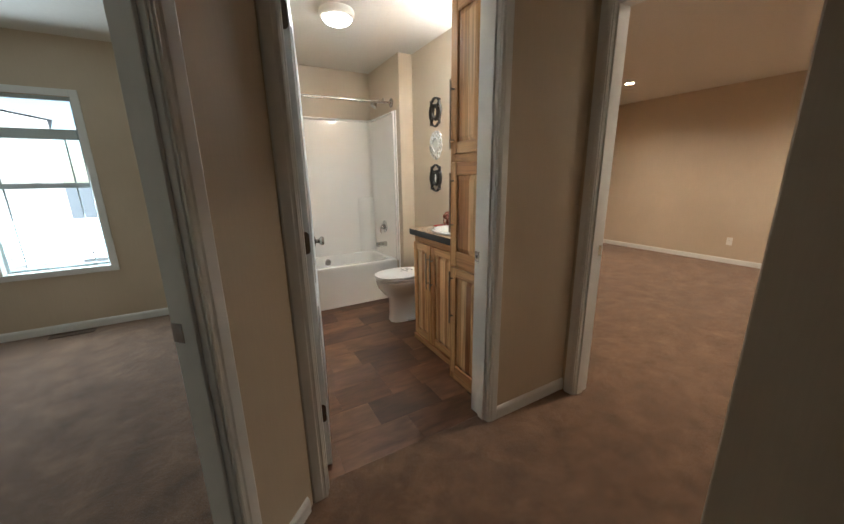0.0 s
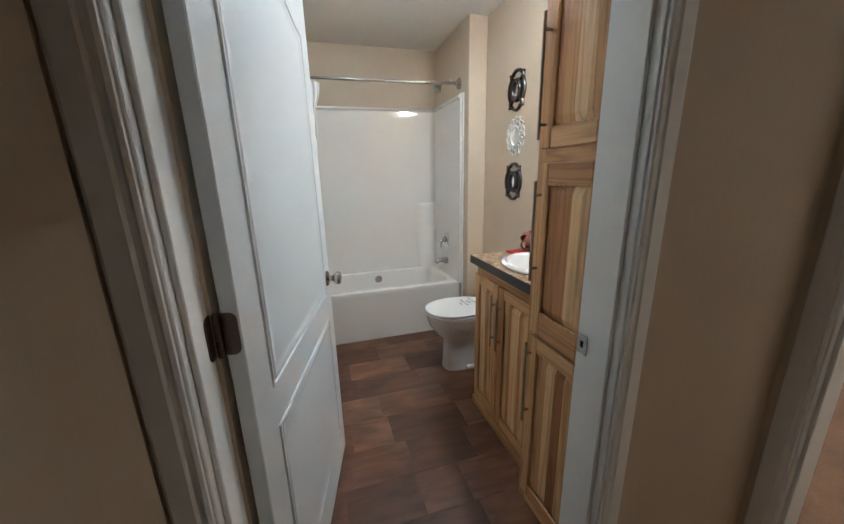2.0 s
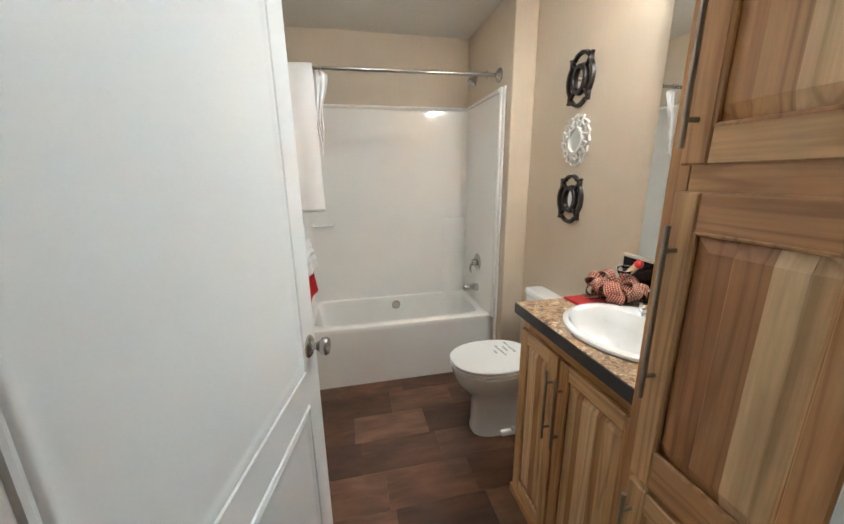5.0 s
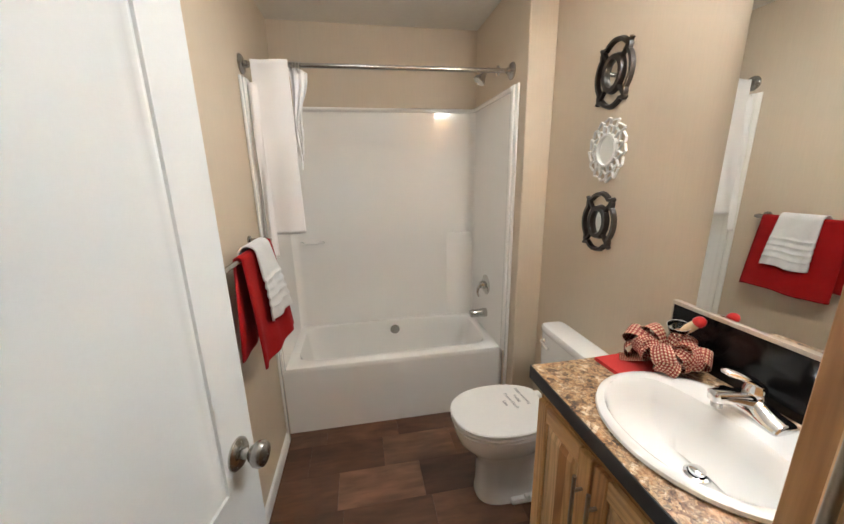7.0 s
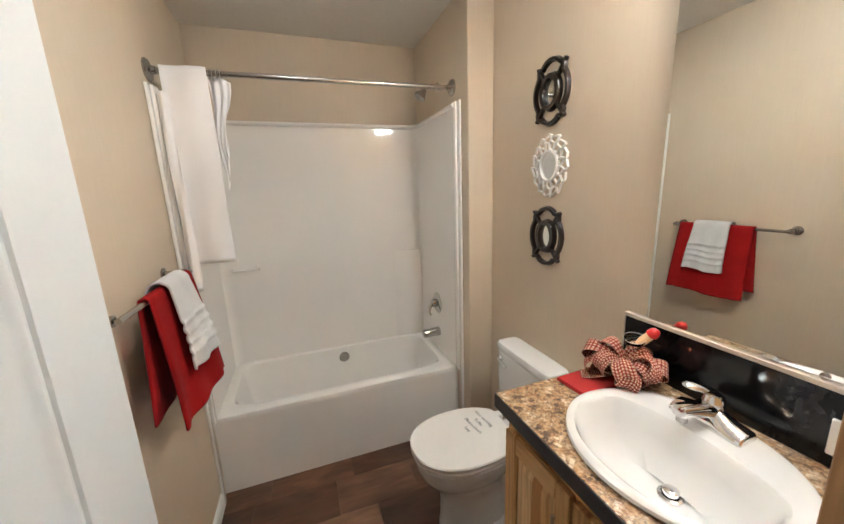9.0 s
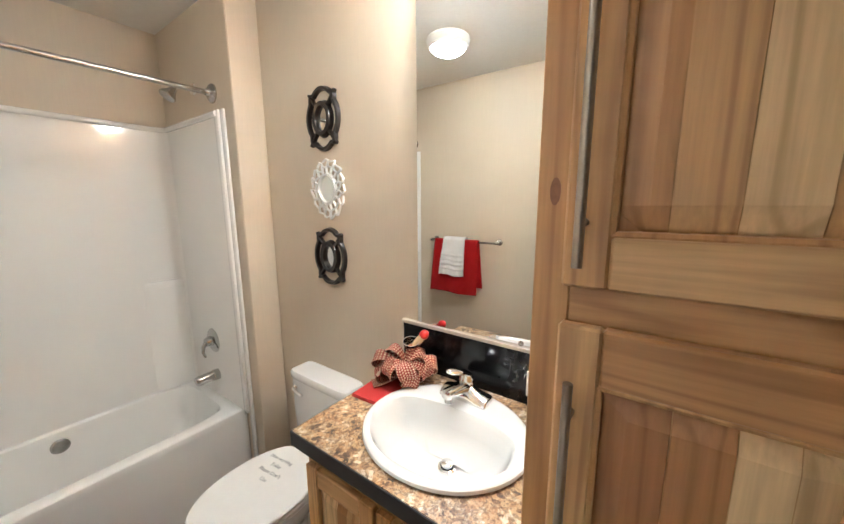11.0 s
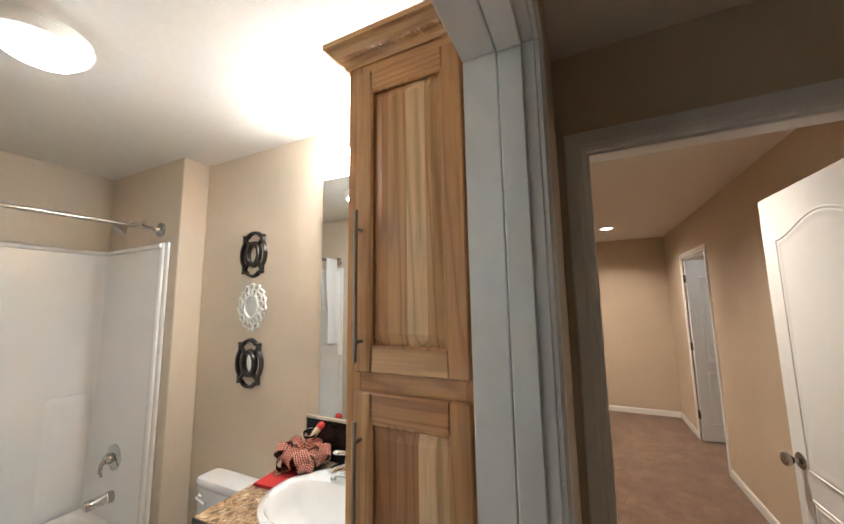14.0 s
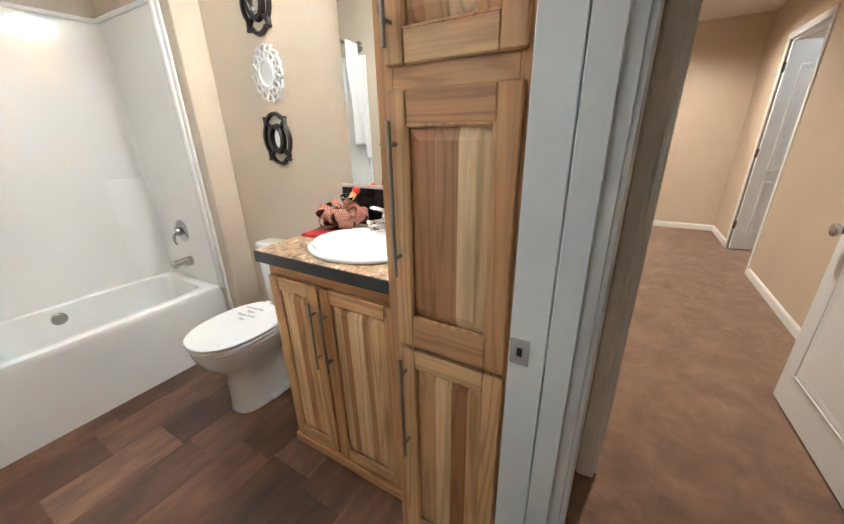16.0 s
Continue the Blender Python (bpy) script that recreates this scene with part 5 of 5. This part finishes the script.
def dark_ornament(cy, cz):
    o = thing("wall_ornament", (XR - 0.01, cy, cz), "black quatrefoil wall ornament with a small round mirror", "wall ornament", group="wall ornaments in a column")
    x = XR - 0.001

    def lobed(s, n=128):
        # upright quatrefoil: round lobes above and below, tall lobes at the sides, four square ears between them
        pts = []
        for i in range(n):
            a = 2 * math.pi * i / n
            sy, cz2 = abs(math.sin(a)), abs(math.cos(a))
            k = 0.056 * cz2
            up = k + math.sqrt(max(0.0, k * k - 0.056 ** 2 + 0.068 ** 2)) if k * k - 0.056 ** 2 + 0.068 ** 2 > 0 else 0.0
            p, q = 0.082, 0.094
            aa, bb, cc = (sy / p) ** 2 + (cz2 / q) ** 2, -2 * sy * 0.014 / p ** 2, (0.014 / p) ** 2 - 1
            side = (-bb + math.sqrt(bb * bb - 4 * aa * cc)) / (2 * aa)
            off = abs(math.atan2(sy, cz2) - 0.66)
            ear = 0.014 * min(1.0, max(0.0, (0.15 - off) / 0.06))
            r = max(up, side) + ear
            pts.append(Vector((x, cy + s * r * math.sin(a), cz + s * r * math.cos(a))))
        return pts
    part("outer_frame", ribbon(bmesh.new(), lobed(0.94), 0.0100, 0.016), M_FRAMEBLK, o, smooth=True)
    part("inner_frame", ribbon(bmesh.new(), [Vector((x, cy + 0.044 * math.sin(a), cz + 0.058 * math.cos(a))) for a in [2 * math.pi * i / 56 for i in range(56)]], 0.0150, 0.020), M_FRAMEBLK, o, smooth=True)
    for sy in (-1, 1):
        for sz in (-1, 1):
            b = ribbon(bmesh.new(), [Vector((x, cy + sy * 0.036, cz + sz * 0.048)), Vector((x, cy + sy * 0.058, cz + sz * 0.076)), Vector((x, cy + sy * 0.079, cz + sz * 0.101))], 0.007, 0.015, closed=False)
            part("spoke", b, M_FRAMEBLK, o)
    bm = loft(bmesh.new(), [[Vector((x - d, cy + 0.040 * k * math.sin(a), cz + 0.054 * k * math.cos(a))) for a in [2 * math.pi * i / 40 for i in range(40)]] for d, k in ((0.0, 1), (0.006, 1))])
    part("mirror_disc", bm, M_MIRROR, o, "small oval mirror")
    return o


def white_ornament(cy, cz):
    o = thing("wall_ornament", (XR - 0.01, cy, cz), "white branching-frame round wall mirror", "wall ornament", group="wall ornaments in a column")
    x = XR - 0.001
    ang = [2 * math.pi * i / 48 for i in range(48)]
    part("inner_ring", ribbon(bmesh.new(), [Vector((x, cy + 0.051 * math.sin(a), cz + 0.060 * math.cos(a))) for a in ang], 0.0065, 0.014), M_FRAMEWHT, o, smooth=True)
    bm = loft(bmesh.new(), [[Vector((x - d, cy + 0.048 * math.sin(a), cz + 0.057 * math.cos(a))) for a in ang] for d in (0.0, 0.006)])
    part("mirror_disc", bm, M_MIRROR, o, "small round mirror")
    n = 15
    for i in range(n):
        a, e = 2 * math.pi * i / n, 0.012 * math.sin(5.0 * i)
        bm = bmesh.new()
        P = lambda r, b: Vector((x, cy + r * 0.86 * math.sin(b), cz + r * 1.0 * math.cos(b)))
        gap = 2 * math.pi / n
        ribbon(bm, [P(0.060, a), P(0.074, a + 0.02), P(0.084 + e, a + 0.03)], 0.0042, 0.010, closed=False)
        ribbon(bm, [P(0.084 + e, a + 0.03), P(0.098, a - 0.07), P(0.117 + e, a - 0.10)], 0.0038, 0.010, closed=False)
        ribbon(bm, [P(0.084 + e, a + 0.03), P(0.090, a + gap * 0.5), P(0.096, a + gap - 0.07)], 0.0036, 0.009, closed=False)
        ribbon(bm, [P(0.117 + e, a - 0.10), P(0.121, a + 0.02), P(0.112, a + gap - 0.16)], 0.0036, 0.009, closed=False)
        part("branch", bm, M_FRAMEWHT, o, smooth=True)
    return o


dark_ornament(3.553, 1.868)
white_ornament(3.548, 1.590)
dark_ornament(3.550, 1.303)


# ---- bathroom: bow on the counter ----
def ribbon_bow():
    n = thing("red_napkin", (2.40, 3.05, CT), "folded red cloth napkin on the countertop", "napkin")
    bm = boxes(((-0.130, -0.058, 0.0005), (0.110, 0.052, 0.005)), ((-0.128, -0.057, 0.0055), (0.108, 0.051, 0.010)), bevel=0.002)
    bm.transform(pose(2.385, 3.096, CT, 0, 0, 3))
    part("cloth", bm, M_NAPKIN, n)
    bx, by, bz = 2.422, 3.055, CT + 0.054
    b = thing("ribbon_bow", (bx, by, CT + 0.010), "large red and cream gingham ribbon bow on the napkin", "ribbon bow")
    rnd = random.Random(8)
    loops = [(k * 0.82 + rnd.uniform(-0.5, 0.5), (-0.22, 0.2, 0.6)[k % 3] + rnd.uniform(-0.25, 0.25), rnd.uniform(0.066, 0.108)) for k in range(19)]
    loops = [(az, el if math.cos(az) > -0.3 else el * 0.7, ln * (1.22 if math.cos(az) < -0.5 else 1.0)) for az, el, ln in loops]
    for az, el, ln in loops:
        d = Vector((math.cos(az) * math.cos(el), math.sin(az) * math.cos(el), math.sin(el)))
        side = d.cross(Vector((0, 0, 1))).normalized()
        up = side.cross(d)
        roll = rnd.uniform(-0.6, 0.6)
        side, up = side * math.cos(roll) + up * math.sin(roll), up * math.cos(roll) - side * math.sin(roll)

        def f(u, v):
            a = 2 * math.pi * (u - 0.5) * 0.97
            r = ln * 0.5 * (1 + math.cos(a))
            w = 0.028 * (0.30 + 0.70 * (r / ln))
            p = Vector((bx, by, bz)) + d * r + up * (0.036 * math.sin(a) * (r / ln) ** 0.4) + side * (v - 0.5) * 2 * w
            p += up * 0.004 * math.sin(v * 9 + az)
            p.z = max(p.z, CT + 0.013)
            p.x = min(p.x, XR - 0.025)
            return p
        thick(part("loop", sheet(bmesh.new(), f, 22, 6), M_GINGHAM, b, smooth=True), 0.0012)
    for az in (2.5,):
        d = Vector((math.cos(az), math.sin(az), 0))
        s2 = Vector((-d.y, d.x, 0))
        g = lambda u, v: Vector((bx, by, CT + 0.014 + 0.045 * (1 - u) ** 2)) + d * 0.115 * u + s2 * (v - 0.5) * 0.05
        thick(part("tail", sheet(bmesh.new(), g, 14, 4), M_GINGHAM, b, smooth=True), 0.0012)
    r = thing("snow_figure", (2.47, 3.01, CT + 0.09), "small cream and red ornament tucked in the bow", "ornament")
    way = Vector((0.25, -0.55, 0.75)).normalized()
    p0 = Vector((2.456, 3.042, CT + 0.122))
    bm = tube(bmesh.new(), [p0, p0 + way * 0.016, p0 + way * 0.042, p0 + way * 0.047], [0.010, 0.013, 0.0125, 0.010], 16)
    part("body", bm, M_CREAM, r, smooth=True)
    bm = tube(bmesh.new(), [p0 + way * 0.045, p0 + way * 0.048, p0 + way * 0.060, p0 + way * 0.068, p0 + way * 0.071], [0.014, 0.016, 0.015, 0.010, 0.003], 16)
    part("cap", bm, M_REDGLOSS, r, "red cap", smooth=True)
    bm = lathe(bmesh.new(), [(0.008, -0.016), (0.014, -0.011), (0.021, 0.003), (0.027, 0.018), (0.0285, 0.020), (0.029, 0.018), (0.023, 0.001), (0.015, -0.013), (0.008, -0.018)], (0, 0, 0), "z", 28)
    bm.transform(pose(p0.x - 0.012, p0.y + 0.004, p0.z + 0.002, 8, -10, 0))
    part("clear_cup", bm, M_GLASS, r, "small clear plastic cup", smooth=True)
    # Opaque pale ring standing for the highlight along the clear rim.
    bm = tube(bmesh.new(), [pose(p0.x - 0.012, p0.y + 0.004, p0.z + 0.002, 8, -10, 0) @ Vector((0.0285 * math.cos(k * math.pi / 16), 0.0285 * math.sin(k * math.pi / 16), 0.0195)) for k in range(33)], 0.0007, 6)
    part("cup_rim_glint", bm, M_PLASTIC, r, "thin pale ring added for the highlight on the cup's rim", smooth=True)


ribbon_bow()


# ---- large bedroom ----
def recessed_light(x, y):
    r = thing("recessed_light", (x, y, H_REST), "lit recessed ceiling light with a white ring", "recessed light", group="recessed lights of the large bedroom")
    bm = lathe(bmesh.new(), [(0.058, 0.004), (0.058, -0.004), (0.062, -0.007), (0.084, -0.006), (0.093, -0.0005)], (x, y, H_REST), "z", 36, False)
    part("ring", bm, M_PLASTIC, r, smooth=True)
    bm = lathe(bmesh.new(), [(0.0585, 0.002), (0.060, 0.036), (0.061, 0.036), (0.0605, 0.002)], (x, y, H_REST), "z", 36, False)
    part("baffle", bm, M_BAFFLE, r, "grey reflector inside the ceiling", smooth=True)
    bm = lathe(bmesh.new(), [(0.061, 0.044), (0.059, 0.034), (0.035, 0.030), (0, 0.028)], (x, y, H_REST), "z", 36)
    part("lens", bm, M_CAN, r, "lit lens", smooth=True)


# Unseen lamp, added so that the open far door is lit brightly.
def unseen_far_light():
    r = thing("ceiling_light", (6.0, 0.1, H_REST), "unseen ceiling light added to brighten the far small room's door", "ceiling light")
    part("base", lathe(bmesh.new(), [(0.12, 0), (0.12, -0.02), (0.11, -0.03)], (6.0, 0.1, H_REST), "z", 32), M_PLASTIC, r, smooth=True)
    part("dome", lathe(bmesh.new(), [(0.108, -0.03), (0.09, -0.055), (0.05, -0.07), (0, -0.075)], (6.0, 0.1, H_REST), "z", 32), M_DOME, r, "lit glass dome", smooth=True)


unseen_far_light()
for x, y in CANS:
    recessed_light(x, y)


# ---- small bedroom ----
def bedroom_window():
    w = thing("window_1", ((WX0 + WX1) / 2, NORTH, WZ0), "white vinyl window with transom, grilles and white trim", "window", kind="structure")
    t = 0.05
    bm = boxes(((WX0 - t, NORTH - 0.014, WZ0 - t), (WX0 + 0.004, NORTH, WZ1 + t)), ((WX1 - 0.004, NORTH - 0.014, WZ0 - t), (WX1 + t, NORTH, WZ1 + t)), ((WX0 + 0.004, NORTH - 0.014, WZ1 - 0.004), (WX1 - 0.004, NORTH, WZ1 + t)), bevel=0.003)
    part("window_casing", bm, M_TRIM, w)
    bm = boxes(((WX0 - t, NORTH - 0.018, WZ0 - t), (WX1 + t, NORTH, WZ0 + 0.004)), bevel=0.003)
    part("window_sill", bm, M_TRIM, w)
    y0, y1 = NORTH + 0.05, NORTH + 0.10
    f = 0.028
    bm = boxes(((WX0, y0, WZ0), (WX0 + f, y1, WZ1)), ((WX1 - f, y0, WZ0), (WX1, y1, WZ1)), ((WX0 + f, y0, WZ0), (WX1 - f, y1, WZ0 + f)), ((WX0 + f, y0, WZ1 - f), (WX1 - f, y1, WZ1)), bevel=0.003)
    part("window_frame", bm, M_VINYLWIN, w)
    bm = boxes(((WX0 + f, y0 - 0.01, 1.665), (WX1 - f, y1, 1.745)), bevel=0.003)
    part("transom_bar", bm, M_VINYLWIN, w)
    bm = boxes(((WX0 + f, y0 - 0.004, 1.268), (WX1 - f, y1, 1.31)), bevel=0.003)
    part("meeting_rail", bm, M_VINYLWIN, w)
    bm = boxes(((WX0, NORTH, WZ0 - 0.0), (WX1, y0, WZ0 + 0.006)), ((WX0, NORTH, WZ0 + 0.006), (WX0 + 0.006, y0, WZ1)), ((WX1 - 0.006, NORTH, WZ0 + 0.006), (WX1, y0, WZ1)))
    part("reveal", bm, M_TRIM, w)
    for x in (WX0 + 0.12, WX1 - 0.12):
        for a, b in ((WZ0 + f, 1.268), (1.31, 1.665)):
            bm = boxes(((x - 0.005, y0 + 0.02, a), (x + 0.005, y0 + 0.03, b)), bevel=0.001)
            part("grille", bm, M_VINYLWIN, w)
    bm = boxes(((WX0 + f, y0 + 0.02, WZ0 + 0.115), (WX1 - f, y0 + 0.03, WZ0 + 0.125)), bevel=0.001)
    part("grille", bm, M_VINYLWIN, w)
    for a, b in ((WZ0 + f, 1.268), (1.31, 1.665), (1.745, WZ1 - f)):
        bm = boxes(((WX0 + f, y0 + 0.033, a), (WX1 - f, y0 + 0.037, b)))
        p = part("pane", bm, M_GLASS, w)
        p.visible_shadow = False
    bm = boxes((((WX0 + WX1) / 2 - 0.03, y0 - 0.012, 1.30), ((WX0 + WX1) / 2 + 0.03, y0 + 0.0, 1.315)), bevel=0.003)
    part("sash_lock", bm, M_VINYLWIN, w)


bedroom_window()


def floor_register():
    r = thing("floor_register", (-0.52, 4.76, 0.006), "brown metal floor register in the carpet", "floor vent")
    bm = boxes(((-0.67, 4.715, 0.006), (-0.37, 4.725, 0.013)), ((-0.67, 4.805, 0.006), (-0.37, 4.815, 0.013)), ((-0.67, 4.725, 0.006), (-0.66, 4.805, 0.013)), ((-0.38, 4.725, 0.006), (-0.37, 4.805, 0.013)), bevel=0.002)
    part("frame", bm, M_VENT, r)
    for i in range(14):
        x = -0.65 + i * 0.0205
        bm = boxes(((x, 4.726, 0.0065), (x + 0.006, 4.804, 0.011)))
        part("louvre", bm, M_VENT, r)


floor_register()

# ---- outdoors ----
structure("ground", boxes(((-300, -300, -0.9), (300, 300, -0.7))), M_GROUND, "grey packed gravel ground outside", "ground")


def neighbour_house():
    h = thing("house", (-1.36, 8.3, -0.7), "white-sided neighbouring house with a grey gable roof", "house", turn=18.0)
    w, dep, eave, ridge = 8.6, 9.0, 2.92, 3.72
    gable = lambda y, g=0.0: [Vector((0, y, 0)), Vector((0, y, eave + g)), Vector((-w / 2, y, ridge + g)), Vector((-w, y, eave + g)), Vector((-w, y, 0))]
    part("wall", loft(bmesh.new(), [gable(0), gable(dep)]), M_SIDING, h, local=True)
    z = 0.1
    while z < ridge - 0.15:
        x0 = 0.0 if z + 0.12 < eave else -(z + 0.12 - eave) / (ridge - eave) * w / 2
        bm = loft(bmesh.new(), [[Vector((x, 0, z)), Vector((x, -0.016, z)), Vector((x, -0.004, z + 0.119)), Vector((x, 0, z + 0.119))] for x in (-w - x0, x0)])
        part("siding_board", bm, M_SIDING, h, local=True)
        z += 0.12
    for s in (0, 1):
        e, r = (0.06 if s == 0 else -w - 0.06), -w / 2
        zz = eave - 0.06 * (ridge - eave) / (w / 2)
        ring = lambda y: [Vector((e, y, zz + 0.02)), Vector((r, y, ridge + 0.02)), Vector((r, y, ridge + 0.05)), Vector((e, y, zz + 0.05))]
        part("roof", loft(bmesh.new(), [ring(-0.03), ring(dep + 0.06)]), M_ROOF, h, local=True)
    bm = boxes(((-1.10, -0.07, 1.18), (-1.00, -0.015, 1.42)), bevel=0.01)
    part("wall_box", bm, M_ROOF, h, "small dark box on the siding", local=True)


neighbour_house()


def parked_car():
    c = thing("car", (-0.9, 13.9, -0.7), "white parked car beyond the neighbouring house", "car")
    x0, y0, z0 = -3.0, 13.0, -0.7
    side = [(0, 0.35), (0.05, 0.72), (0.9, 0.86), (1.45, 1.36), (2.9, 1.40), (3.6, 0.95), (4.2, 0.88), (4.3, 0.4)]
    bm = loft(bmesh.new(), [[Vector((x0 + a, y0 + y, z0 + b)) for a, b in side] for y in (0, 1.7)])
    bmesh.ops.bevel(bm, geom=bm.edges[:], offset=0.07, segments=2, affect="EDGES")
    part("body", bm, M_CARPAINT, c, smooth=True)
    for px in (0.8, 3.4):
        for y in (0.0, 1.55):
            bm = lathe(bmesh.new(), [(0.2, -0.02), (0.32, -0.02), (0.33, 0.0), (0.33, 0.16), (0.32, 0.18), (0.2, 0.18)], (x0 + px, y0 + y, z0 + 0.33), "y", 24)
            part("wheel", bm, M_TYRE, c, smooth=True)


parked_car()

# ---- vinyl floor pieces ----
rnd = random.Random(4)
ROWH = 0.212
meshes = {}
y = 2.098
while y < 4.16:
    x = 0.99 - rnd.uniform(0, 0.25)
    while x < XR:
        ln = rnd.choice((0.21, 0.32, 0.40, 0.42, 0.42))
        a, b = max(x, 0.98), min(x + ln, 2.60)
        if b - a > 0.02:
            key = round(b - a, 4)
            if key not in meshes:
                bm = boxes(((0.0002, 0.0002, 0), (b - a - 0.0002, ROWH - 0.0002, 0.004)), bevel=0.0004)
                me = bpy.data.meshes.new("vinyl_piece")
                bm.to_mesh(me)
                bm.free()
                me.materials.append(M_PLANK)
                meshes[key] = me
            ob = new("vinyl_piece", meshes[key])
            ob.parent = FLOOR_BATH
            ob.location = (a, y, -0.004)
        x += ln
    y += ROWH
